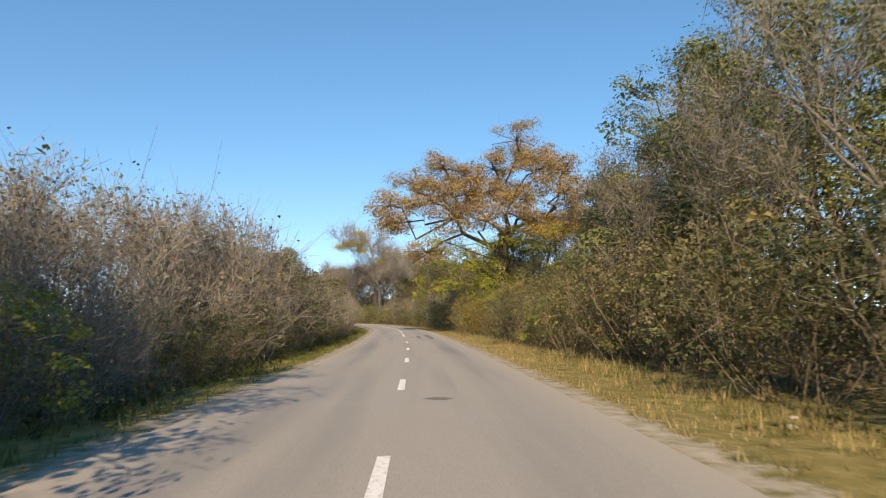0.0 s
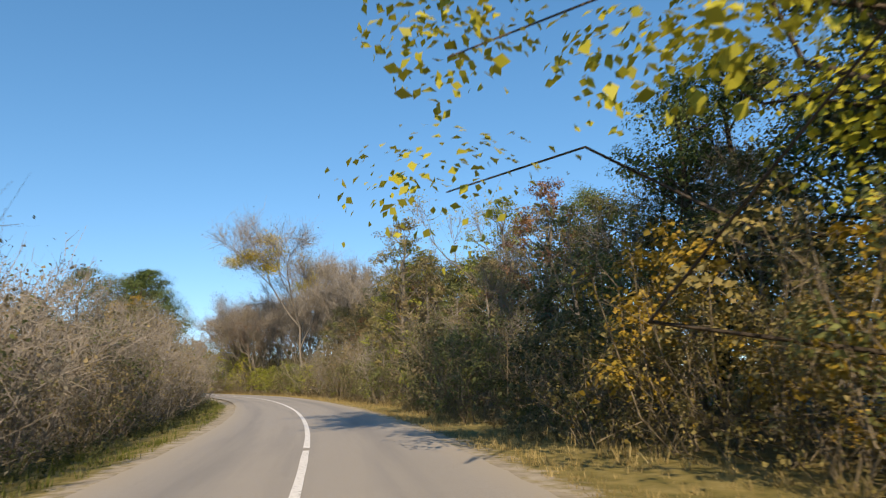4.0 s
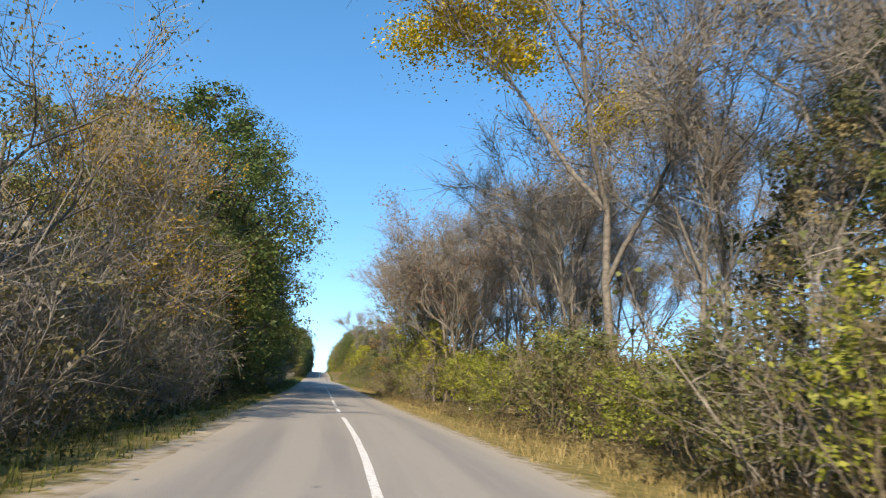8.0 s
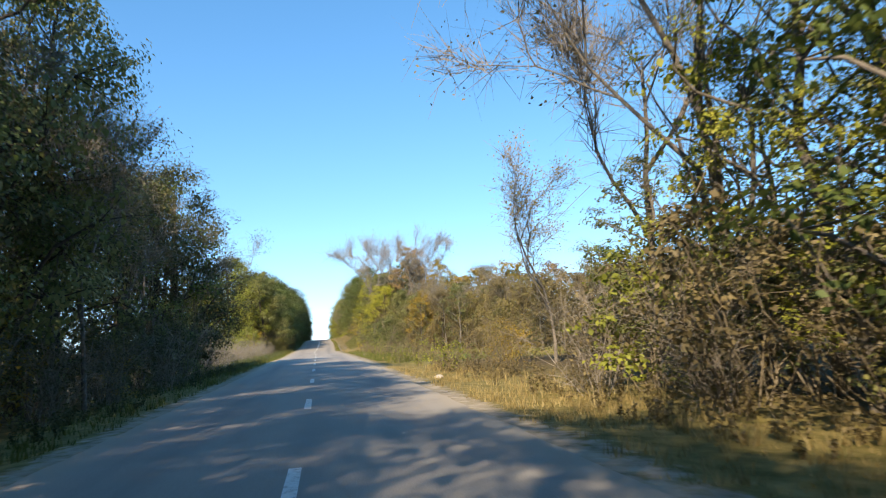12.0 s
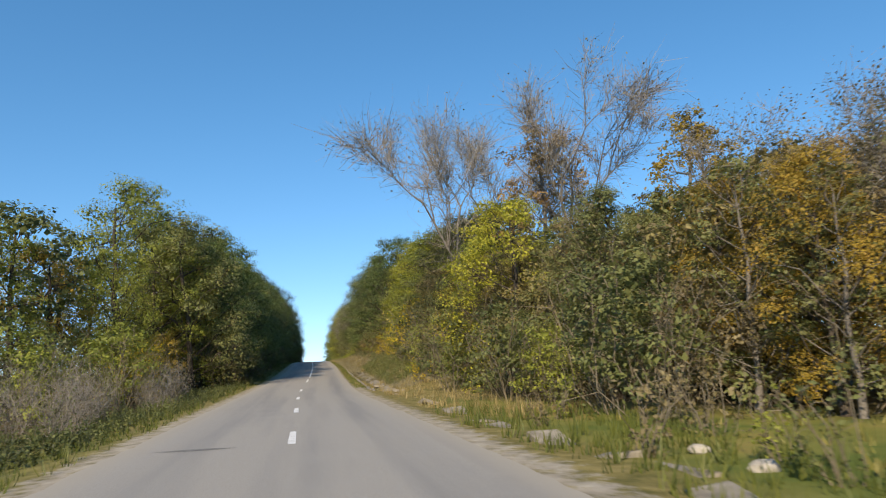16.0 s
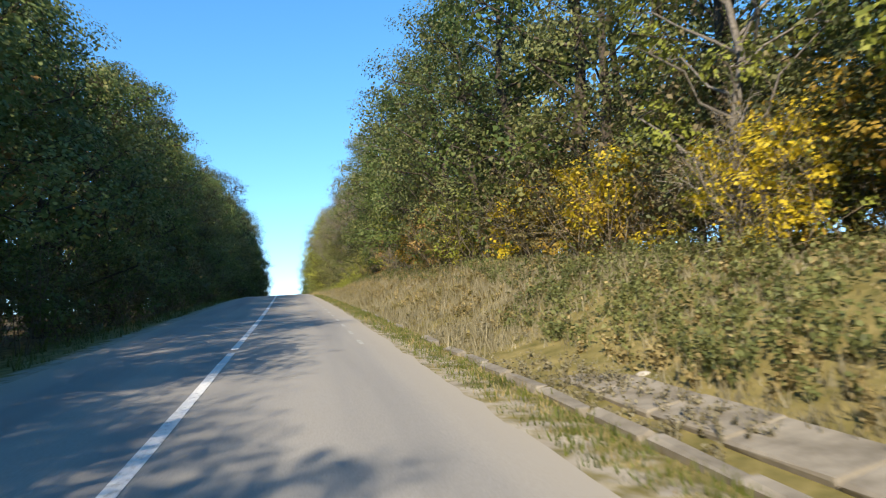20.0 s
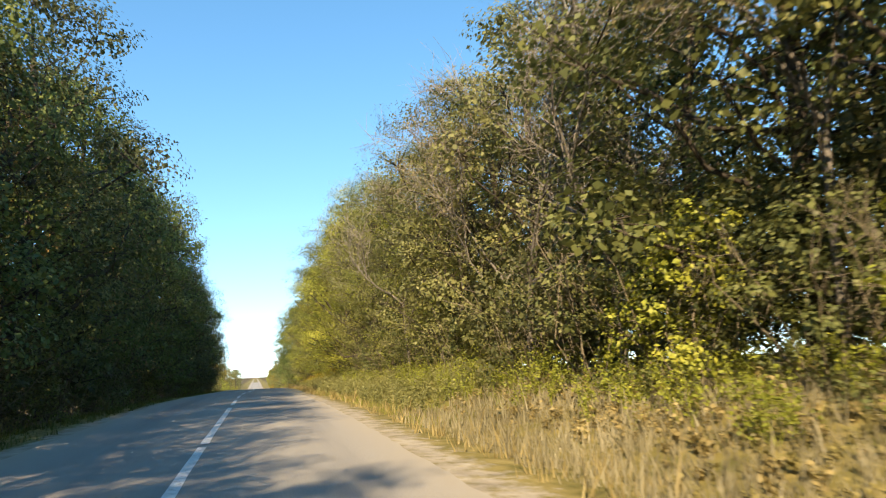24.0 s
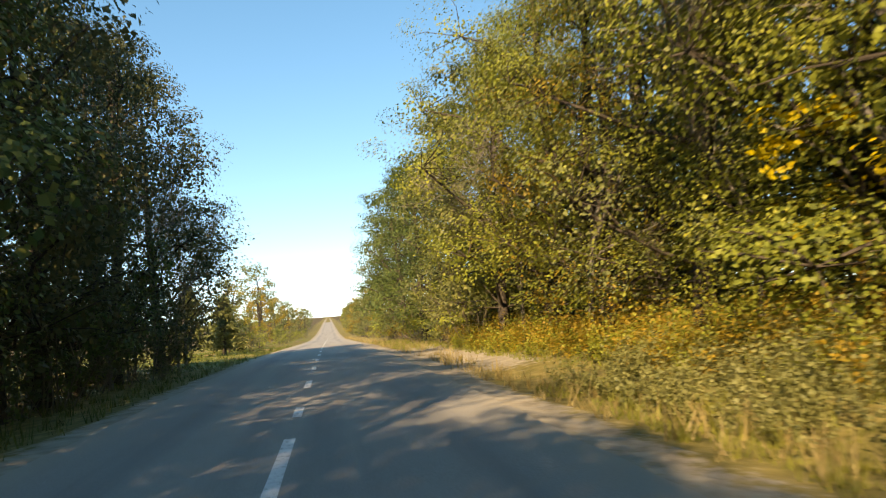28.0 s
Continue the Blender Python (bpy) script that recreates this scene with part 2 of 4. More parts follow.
# ---- the road's line: points of its middle every 15 to 30 m ----
MIDDLE = [
    (-0.12, 0.01, 0.00), (-0.05, 20.00, -0.02), (-0.18, 39.98, 0.01), (-0.79, 59.97, 0.11),
    (-1.24, 74.96, 0.18), (-2.01, 89.92, 0.27), (-3.60, 104.82, 0.40), (-6.01, 119.63, 0.56),
    (-9.18, 134.31, 0.74), (-13.48, 148.71, 0.88), (-20.05, 167.61, 1.04), (-27.98, 191.31, 1.23),
    (-36.07, 214.96, 1.52), (-45.96, 243.28, 1.92), (-55.85, 271.60, 2.21), (-66.09, 299.81, 2.47),
    (-75.45, 328.29, 3.19), (-83.35, 351.96, 4.20), (-91.55, 375.57, 5.14), (-98.20, 394.44, 5.79),
    (-104.59, 413.40, 6.09), (-111.15, 432.31, 6.03), (-117.64, 453.35, 5.84),
]


def build_line():
    c = np.array(MIDDLE)
    back = c[0] - (c[1] - c[0]) / np.linalg.norm(c[1] - c[0]) * np.array([[160.], [110.], [60.], [25.]])
    back[:, 2] = c[0, 2]
    u = np.array((-0.325, 0.946, 0))
    ahead = []
    p = c[-1].copy()
    for step, grade in ((25, -.012), (30, -.022), (40, -.028), (60, -.026), (80, -.012), (120, .0), (200, .004), (400, .0)):
        p = p + u * step + np.array((0, 0, grade * step))
        ahead.append(p)
    c = np.vstack([back, c, ahead])
    seg = np.concatenate([[0], np.cumsum(np.linalg.norm(np.diff(c[:, :2], axis=0), axis=1))])
    seg -= seg[len(back)]
    st = np.arange(-155.0, seg[-1] - 5, 1.0)
    out = np.stack([np.interp(st, seg, c[:, k]) for k in range(3)], 1)
    w = np.hanning(27)
    w /= w.sum()
    sm = np.stack([np.convolve(np.pad(out[:, k], 13, mode="reflect", reflect_type="odd"), w, "valid") for k in range(3)], 1)
    return st, sm


ST, LINE = build_line()
TAN = np.gradient(LINE[:, :2], axis=0)
TAN /= np.linalg.norm(TAN, axis=1)[:, None]


def smooth(x, a, b):
    t = np.clip((np.asarray(x, float) - a) / (b - a), 0, 1)
    return t * t * (3 - 2 * t)


def cross_height(s, d):
    """Height of the ground beside the road, over the road's own height there."""
    s, d = np.asarray(s, float), np.asarray(d, float)
    h = -0.10 * smooth(np.abs(d), 2.8, 3.3) - 0.10 * smooth(np.abs(d), 3.6, 5.0)
    bank = np.interp(s, [300, 321, 338, 363, 385, 398, 425, 470, 500], [0, 1.0, 1.4, 1.65, 1.6, 1.4, .7, .8, .3])
    h = h + bank * smooth(d, 4.6, 8.6) + bank * 0.5 * smooth(d, 9, 26)
    h = h - 0.12 * smooth(d, 4.0, 4.4) * (1 - smooth(d, 4.5, 4.95)) * smooth(s, 312, 320) * (1 - smooth(s, 400, 412))
    h = h + 0.5 * smooth(d, 6, 14) * (1 - smooth(s, 225, 245))
    h = h - 0.35 * smooth(-d, 4.5, 8) * (1 - smooth(s, 480, 520)) + 0.15 * smooth(s, 480, 520) * smooth(-d, 4, 7)
    return h


def at(s, d, lift=0.0):
    s, d = np.asarray(s, float), np.asarray(d, float)
    x, y, z = (np.interp(s, ST, LINE[:, k]) for k in range(3))
    tx, ty = np.interp(s, ST, TAN[:, 0]), np.interp(s, ST, TAN[:, 1])
    n = np.hypot(tx, ty)
    tx, ty = tx / n, ty / n
    return np.stack([x + ty * d, y - tx * d, z + cross_height(s, d) + lift], -1)


# ---- mesh helpers ----
def mesh_from(name, verts, faces, mats, uv=None, smooth_faces=False):
    me = bpy.data.meshes.new(name)
    verts, faces = np.asarray(verts, np.float32), np.asarray(faces, np.int32)
    k = faces.shape[1]
    me.vertices.add(len(verts))
    me.vertices.foreach_set("co", verts.ravel())
    me.loops.add(faces.size)
    me.loops.foreach_set("vertex_index", faces.ravel())
    me.polygons.add(len(faces))
    me.polygons.foreach_set("loop_start", np.arange(0, faces.size, k, dtype=np.int32))
    me.polygons.foreach_set("loop_total", np.full(len(faces), k, np.int32))
    if smooth_faces:
        me.polygons.foreach_set("use_smooth", np.ones(len(faces), bool))
    if uv is not None:
        layer = me.uv_layers.new(name="lane")
        layer.data.foreach_set("uv", np.asarray(uv, np.float32)[faces.ravel()].ravel())
    me.update(calc_edges=True)
    me.validate()
    for m in mats:
        me.materials.append(m)
    return me


class Shape:
    """Collects tubes, ribbons and leaves as four-sided faces."""

    def __init__(self, seed):
        self.rng, self.v, self.f, self.n = np.random.default_rng(seed), [], [], 0

    def add(self, v, f):
        self.v.append(np.asarray(v, float))
        self.f.append(np.asarray(f, int) + self.n)
        self.n += len(v)

    def tube(self, pts, radii, sides=5):
        pts, k = np.asarray(pts, float), len(pts)
        d = np.gradient(pts, axis=0)
        d /= np.linalg.norm(d, axis=1)[:, None] + 1e-9
        ref = np.where(np.abs(d[:, 2:]) < 0.9, [[0, 0, 1.0]], [[1.0, 0, 0]])
        a = np.cross(d, ref)
        a /= np.linalg.norm(a, axis=1)[:, None] + 1e-9
        b = np.cross(d, a)
        ang = np.arange(sides) * 2 * np.pi / sides
        ring = pts[:, None] + np.asarray(radii)[:, None, None] * (a[:, None] * np.cos(ang)[None, :, None] + b[:, None] * np.sin(ang)[None, :, None])
        i, j = np.meshgrid(np.arange(k - 1), np.arange(sides), indexing="ij")
        q = np.stack([i * sides + j, i * sides + (j + 1) % sides, (i + 1) * sides + (j + 1) % sides, (i + 1) * sides + j], -1).reshape(-1, 4)
        self.add(ring.reshape(-1, 3), q)

    def ribbons(self, p0, p1, w0, w1):
        """Thin twigs, one flat tapering strip each."""
        n = len(p0)
        d = p1 - p0
        side = np.cross(d, self.rng.normal(size=(n, 3)))
        side /= np.linalg.norm(side, axis=1)[:, None] + 1e-9
        v = np.stack([p0 - side * w0, p0 + side * w0, p1 + side * w1, p1 - side * w1], 1).reshape(-1, 3)
        self.add(v, np.arange(4 * n).reshape(n, 4))

    def ball(self, n):
        """Points spread evenly in a ball."""
        v = self.rng.normal(size=(n, 3))
        return v / np.linalg.norm(v, axis=1)[:, None] * self.rng.uniform(0, 1, (n, 1)) ** (1 / 3)

    def clumps(self, cs, per, radius, size, flat=0.7):
        """Leaf clumps: leaves near the skin of each clump face outwards, over larger leaves inside."""
        k = np.repeat(np.arange(len(cs)), per)
        b = self.rng.normal(size=(len(k), 3))
        b /= np.linalg.norm(b, axis=1)[:, None]
        b[:, 2] = np.where(self.rng.uniform(0, 1, len(k)) < .55, np.abs(b[:, 2]), b[:, 2])
        b *= self.rng.uniform(.15, 1.0, (len(k), 1)) ** .42
        wide = self.rng.uniform(.65, 1.3, len(cs))[k][:, None]
        edge = 1 + .22 * np.sin(np.arctan2(b[:, 1], b[:, 0]) * 4 + k * 1.7)[:, None]
        self.leaves(cs[k] + b * wide * edge * np.array([radius, radius, radius * flat]), size, 0.40, out=b)
        inner = np.repeat(np.asarray(cs), 14, axis=0)
        self.leaves(inner + self.ball(len(inner)) * np.array([radius, radius, radius * flat]) * .65 + np.array([0, 0, -.08 * radius]), size * 1.35, .5, .8)

    def lobe(self, c, radius, clumps, per, size, inner, flat=.78):
        """One rounded bough end: leaf clumps over its skin, larger leaves closing its inside."""
        r = self.rng
        v = r.normal(size=(clumps, 3))
        v[:, 2] = np.where(r.uniform(0, 1, clumps) < .6, np.abs(v[:, 2]), v[:, 2])
        v /= np.linalg.norm(v, axis=1)[:, None]
        squash = np.array([1, 1, flat])
        heads = c + v * squash * radius * r.uniform(.72, 1.08, (clumps, 1))
        k = np.repeat(np.arange(clumps), per)
        o = self.ball(len(k))
        size_of = r.uniform(.75, 1.25, clumps)[k][:, None]
        self.leaves(heads[k] + (o * .40 * size_of * np.array([1, 1, .62])) * radius, size, .35, .72, v[k] * .8 + o * .5)
        self.leaves(c + self.ball(inner) * squash * radius * .70, size * 1.5, .35, .85)
        return heads

    def leaves(self, c, size, up=0.5, slim=0.72, out=None):
        """Leaf blades: four corners, folded a little along the middle."""
        n = len(c)
        nrm = self.rng.normal(size=(n, 3)) * (1 if out is None else .42) + np.array([0, 0, up * 2])
        if out is not None:
            nrm = nrm + out * 1.5
        nrm /= np.linalg.norm(nrm, axis=1)[:, None] + 1e-9
        b = np.cross(nrm, self.rng.normal(size=(n, 3)))
        b /= np.linalg.norm(b, axis=1)[:, None] + 1e-9
        a = np.cross(b, nrm)
        s = size * self.rng.uniform(0.6, 1.25, n)[:, None]
        mid = c + a * s * self.rng.uniform(-.12, .08, (n, 1)) + nrm * s * .09
        w = b * s * slim * .46
        v = np.stack([c - a * s * .5, mid + w, c + a * s * .5 - nrm * s * .05, mid - w], 1).reshape(-1, 3)
        self.add(v, np.arange(4 * n).reshape(n, 4))

    def mesh(self, name, mat):
        return mesh_from(name, np.vstack(self.v), np.vstack(self.f), [mat])


def part(name, me, parent, label="", kind=""):
    ob = new(name, me)
    ob.parent = parent
    return tagged(ob, label, "", "", kind)


def repaint(ob, mat):
    ob.material_slots[0].link = "OBJECT"
    ob.material_slots[0].material = mat


# ---- plants: a few shapes of each kind, set out many times ----
def crown_lobes(sh, n, height, radius, base, big=1.0):
    """Middles and sizes of the rounded bough ends that make up an uneven crown."""
    r = sh.rng
    out = []
    for i in range(n):
        k = ((i + .5) / n) ** .88
        prof = math.sin(math.pi * min(1, .20 + .78 * k)) ** .6
        lr = big * radius * r.uniform(.30, .46) * (.7 + .3 * prof)
        ang = i * 2.4 + r.normal() * .35
        q = max(.15 * radius, radius * prof * r.uniform(.78, 1.12) - lr * .6) * (1 if i < n - 1 else .3)
        z = min((base + (1 - base) * k) * height, height - lr * .75)
        out.append((np.array([math.cos(ang) * q, math.sin(ang) * q, z]), lr))
    return out


def bend(a, b, r, sag=0.12):
    a, b = np.asarray(a, float), np.asarray(b, float)
    ln = np.linalg.norm(b - a)
    m1 = a * .62 + b * .38 + r.normal(size=3) * ln * sag * .5 + np.array([0, 0, -.04 * ln])
    m2 = a * .28 + b * .72 + r.normal(size=3) * ln * sag * .5 + np.array([0, 0, .03 * ln])
    return np.array([a, m1, m2, b])


def leafy_tree(seed, height, radius, base, lobes, clumps, per, leaf, bark, colour, sides=6, thick=0.017, inner=60, big=1.0):
    w, lv = Shape(seed), Shape(seed + 500)
    r = w.rng
    tops = np.linspace(0, 0.86, 7)
    wob = np.cumsum(r.normal(size=(7, 2)) * height * 0.012, axis=0)
    trunk = np.column_stack([wob[:, 0], wob[:, 1], tops * height])
    trunk[0, 2] = -0.4
    rad = height * thick * (1 - tops / 1.0) ** 0.8 + 0.02
    rad[0] *= 1.5
    w.tube(trunk, rad, sides)
    for c, lr in crown_lobes(lv, lobes, height, radius, base, big):
        hz = min(max(0.12 * height, c[2] - r.uniform(.35, .8) * np.hypot(c[0], c[1]) - 0.05 * height), .8 * height)
        a = np.array([np.interp(hz, trunk[:, 2], trunk[:, 0]), np.interp(hz, trunk[:, 2], trunk[:, 1]), hz])
        ln = np.linalg.norm(c - a)
        w.tube(bend(a, c, r), np.array([.014, .010, .007, .004]) * ln + 0.012, 4)
        heads = lv.lobe(c, lr, clumps, per, leaf, inner)
        for e in heads[::2]:
            w.tube(bend(c, e, r)[[0, 2, 3]], [.02, .013, .006], 3)
    return w.mesh("trunk", BARK[bark]), lv.mesh("crown", LEAF[colour])


def bare_tree(seed, height, spread, bark, leaves, colour, twigs=900, low=0.3, leaf=0.16):
    """A tree that has lost most leaves: forking limbs, fine twigs, and a few leaves left."""
    w, tw, lv = Shape(seed), Shape(seed + 500), Shape(seed + 900)
    r = w.rng
    ends, dirs = [], []

    def grow(p, d, ln, rad, level):
        pts, q, dd = [p], p.copy(), d.copy()
        for _ in range(3):
            dd = dd + r.normal(size=3) * 0.11 + np.array([0, 0, 0.06])
            dd /= np.linalg.norm(dd)
            q = q + dd * ln / 3
            pts.append(q)
        w.tube(pts, rad * np.array([1, .86, .72, .58]), 6 if level < 2 else 3)
        ends.extend(pts[1:])
        dirs.extend([dd] * 3)
        if level >= 4:
            return
        for i in range(r.integers(2, 4) + (1 if level == 0 else 0)):
            side = np.cross(dd, r.normal(size=3))
            side /= np.linalg.norm(side) + 1e-9
            k = r.uniform(.35, .85) * spread
            nd = dd * (1 - k * .5) + side * k
            if level < 2:
                nd[2] = max(nd[2], .55)
            nd /= np.linalg.norm(nd)
            grow(pts[-1] if i < 2 else pts[2], nd, ln * r.uniform(.55, .78), rad * .56, level + 1)

    grow(np.array([0, 0, -.3]), np.array([r.normal() * .06, r.normal() * .06, 1.0]), height * (low + .12), height * .0085 + .02, 0)
    ends, dirs = np.array(ends), np.array(dirs)
    top = ends[:, 2].max()
    sc = np.array([1, 1, height / top])
    for k in range(len(w.v)):
        w.v[k] = w.v[k] * sc
    ends = ends * sc
    pick = tw.rng.choice(np.where(ends[:, 2] > height * .32)[0], twigs)
    p0 = ends[pick] + tw.rng.normal(size=(twigs, 3)) * .12
    d = dirs[pick] + tw.rng.normal(size=(twigs, 3)) * .65 + np.array([0, 0, .15])
    d /= np.linalg.norm(d, axis=1)[:, None]
    ln = height * tw.rng.uniform(.04, .11, twigs)[:, None]
    p1 = p0 + d * ln
    tw.ribbons(p0, p1, .008 + .0005 * height, .003)
    d2 = d + tw.rng.normal(size=d.shape) * .6
    p2 = p0 + d * ln * tw.rng.uniform(.3, .8, (twigs, 1))
    tw.ribbons(p2, p2 + d2 * ln * .55, .009, .004)
    meshes = [w.mesh("trunk", BARK[bark]), tw.mesh("twig_spray", BARK["haze"])]
    if leaves:
        pk = lv.rng.choice(twigs, leaves)
        lv.leaves(p1[pk] + lv.ball(leaves) * .45, leaf)
        meshes.append(lv.mesh("crown", LEAF[colour]))
    return tuple(meshes)


def bush(seed, height, width, stems, twigs, leaves, leaf, bark, colour, lobes=0):
    """A shrub of many stems from one foot; with lobes its leaves close up into rounded sprays."""
    w, lv = Shape(seed), Shape(seed + 500)
    r = w.rng
    p0s, ds = [], []
    for _ in range(stems):
        ang, out = r.uniform(0, 2 * math.pi), r.uniform(.15, 1) ** .7 * width
        e = np.array([math.cos(ang) * out, math.sin(ang) * out, height * r.uniform(.6, 1.0) * (1 - .3 * (out / width) ** 2)])
        a = np.array([e[0] * .18, e[1] * .18, -.2])
        pts = bend(a, e, r, .16)
        w.tube(pts, np.array([.016, .011, .008, .003]) * (height / 4) ** .5 + .004, 4)
        for t in np.linspace(.2, 1, 8):
            k = min(2, int(t * 3))
            f = t * 3 - k
            p0s.append(pts[k] * (1 - f) + pts[k + 1] * f)
            ds.append((pts[k + 1] - pts[k]) / (np.linalg.norm(pts[k + 1] - pts[k]) + 1e-9))
    p0s, ds = np.array(p0s), np.array(ds)
    pick = r.integers(0, len(p0s), twigs)
    d = ds[pick] * .7 + r.normal(size=(twigs, 3)) * .55
    ln = height * r.uniform(.06, .2, twigs)[:, None]
    p1 = p0s[pick] + d * ln
    w.ribbons(p0s[pick], p1, .0075, .003)
    p2 = p0s[pick] + d * ln * .6
    w.ribbons(p2, p2 + (d + r.normal(size=d.shape) * .5) * ln * .6, .005, .002)
    pk = lv.rng.integers(0, twigs, leaves)
    t = lv.rng.uniform(.3, 1.1, (leaves, 1))
    lv.leaves(p0s[pick][pk] * (1 - t) + p1[pk] * t + lv.ball(leaves) * height * .07, leaf)
    for i in range(lobes):
        k = ((i + .5) / lobes) ** .8
        ang, q = i * 2.4 + lv.rng.normal() * .3, width * (.75 - .45 * k) * lv.rng.uniform(.7, 1.15)
        lv.lobe(np.array([math.cos(ang) * q, math.sin(ang) * q, height * (.10 + .74 * k)]), width * lv.rng.uniform(.28, .42), 6, 27, leaf, 26, .62)
    return w.mesh("stem_tangle", BARK[bark]), lv.mesh("foliage", LEAF[colour])


def pine(seed, height):
    w, lv = Shape(seed), Shape(seed + 500)
    r = w.rng
    w.tube([(0, 0, -.3), (.05, 0, height * .5), (0, .04, height)], [height * .022, height * .014, .01], 7)
    cs = []
    for i in range(70):
        z = height * (.12 + .86 * (i / 70))
        ang, ln = i * 2.4 + r.normal() * .3, (height - z) * .36 + .15
        e = np.array([math.cos(ang) * ln, math.sin(ang) * ln, z - .04 * ln + r.normal() * .1])
        w.tube([(0, 0, z), e * .5 + np.array([0, 0, z * .5 + .05]), e], [.03, .02, .006], 4)
        for f in np.linspace(.35, 1, 6):
            cs.append(np.array([e[0] * f, e[1] * f, z + (e[2] - z) * f]))
    cs = np.repeat(np.array(cs), 7, axis=0)
    lv.leaves(cs + r.normal(size=cs.shape) * .13, .36, .2, .34)
    return w.mesh("trunk", BARK["dark"]), lv.mesh("needles", LEAF["green"])


WORDS = {"green": "dark green", "olive": "olive green", "lime": "yellow-green", "yellow": "bright yellow", "gold": "golden brown", "orange": "orange-brown",
         "lemon": "lemon-yellow", "rust": "rust-red", "brown": "dry brown", "straw": "straw-yellow", "pale": "pale grey-green", "dim": "shade-toned dull dark green", "sage": "pale olive"}
KINDS = {
    # edge trees leafed almost to the ground
    "edge": [leafy_tree(s, 13, 4.4, .06, 23, 12, 44, .125, "dark", "olive", 6, .017, 125, .92) for s in (11, 12, 13, 14, 15)],
    # the same with finer leaves
    "fine": [leafy_tree(s, 13, 4.4, .06, 23, 15, 84, .078, "dark", "olive", 6, .017, 170, .92) for s in (16, 17, 18)],
    # rougher trees for the rows behind
    "back": [leafy_tree(s, 13, 4.3, .06, 17, 8, 14, .29, "dark", "olive", 5, .017, 30) for s in (21, 22, 23)],
    # slim tree with a clear trunk
    "slim": [leafy_tree(s, 11, 2.7, .14, 26, 8, 27, .122, "grey", "lime", 6, .012, 12, .78) for s in (31, 32, 33)],
    "bare": [bare_tree(s, 15, .70, "grey", 800, "brown", 1600, .3, .13) for s in (41, 42, 43, 44)],
    "sparse": [bare_tree(s, 12, .9, "grey", 2500, "olive", 700, .22, .125) for s in (51, 52, 53)],
    "sapling": [bare_tree(s, 6.5, .5, "pale", 380, "pale", 420, .38, .13) for s in (61, 62, 63)],
    "scrub": [bush(s, 4.2, 2.2, 14, 560, 420, .12, "haze", "brown") for s in (71, 72, 73, 74)],
    "thicket": [bush(s, 4.0, 2.1, 12, 150, 640, .10, "twig", "olive", 6) for s in (171, 172, 173, 174)],
    "bush": [bush(s, 3.6, 1.9, 10, 130, 260, .10, "twig", "lime", 10) for s in (81, 82, 83, 84)],
    "weed": [bush(s, 1.1, .7, 7, 40, 190, .085, "twig", "olive") for s in (91, 92, 93)],
    "pine": [pine(95, 5.0), pine(96, 5.0)],
}
HEIGHT = {"edge": 13, "fine": 13, "back": 13, "slim": 11, "bare": 15, "sparse": 12, "sapling": 6.5, "scrub": 4.2, "thicket": 4.0, "bush": 3.6, "weed": 1.1, "pine": 5.0}
NAMES = {"edge": ("oak_tree", "dense {} oak tree leafed down to the road verge", "tree"), "fine": ("oak_tree", "small-leaved {} oak tree overhanging the road verge", "tree"), "back": ("forest_tree", "{} tree standing inside the wood", "tree"),
         "slim": ("slim_tree", "slim young tree with {} leaves and bare trunk", "tree"), "bare": ("bare_tree", "tall grey almost leafless tree with fine twigs", "tree"),
         "sparse": ("thin_leaved_tree", "grey forked tree with thin {} leaves", "tree"), "sapling": ("sapling", "thin pale-barked sapling with few pale leaves", "tree"),
         "scrub": ("scrub_bush", "tangled grey twiggy bush with {} leaves", "bush"), "thicket": ("hedge_bush", "dense small-leaved bush with {} autumn leaves", "bush"), "bush": ("leafy_bush", "{} leafy bush at the edge of the wood", "bush"),
         "weed": ("roadside_weed", "low {} weed clump on the road verge", "weed"), "pine": ("pine_tree", "small green pine beside the grass clearing", "tree")}
plant_rng = np.random.default_rng(7)
PLACED = {}


def plant(kind, s, d, height, colour=None, variant=None, girth=1.0):
    meshes = KINDS[kind][plant_rng.integers(len(KINDS[kind])) if variant is None else variant]
    name, label, cat = NAMES[kind]
    if kind == "bare" and colour:
        label = "tall grey tree with a few remaining {} leaves"
    root = new(name)
    root.empty_display_size = 0.3
    k = height / HEIGHT[kind]
    wide = girth * plant_rng.uniform(.92, 1.12)
    root.matrix_world = Matrix.LocRotScale(Vector(at(s, d)), Euler((plant_rng.normal() * .025, plant_rng.normal() * .025, plant_rng.uniform(0, 6.28))),
                                           Vector((k * wide, k * wide, k)))
    for me in meshes:
        ob = part(me.name.split(".")[0], me, root)
        if colour and me.name.split(".")[0] in ("crown", "foliage", "needles"):
            repaint(ob, LEAF[colour])
    shown = colour or {"edge": "olive", "fine": "olive", "back": "olive", "slim": "lime", "sparse": "olive", "scrub": "brown", "thicket": "olive", "bush": "lime", "weed": "olive"}.get(kind, "green")
    tagged(root, label.format(WORDS[shown]), cat, name.replace("_", " ") + "s along the road")
    PLACED[root.name] = root.matrix_basis.copy()
    return root


JOINED = {}


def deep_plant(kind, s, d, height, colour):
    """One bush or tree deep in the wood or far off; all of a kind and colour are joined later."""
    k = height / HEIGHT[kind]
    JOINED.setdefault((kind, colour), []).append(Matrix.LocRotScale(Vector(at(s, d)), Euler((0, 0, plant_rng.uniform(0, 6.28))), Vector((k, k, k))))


def brush(s, d, height, colour):
    deep_plant("thicket", s, d, height, colour)


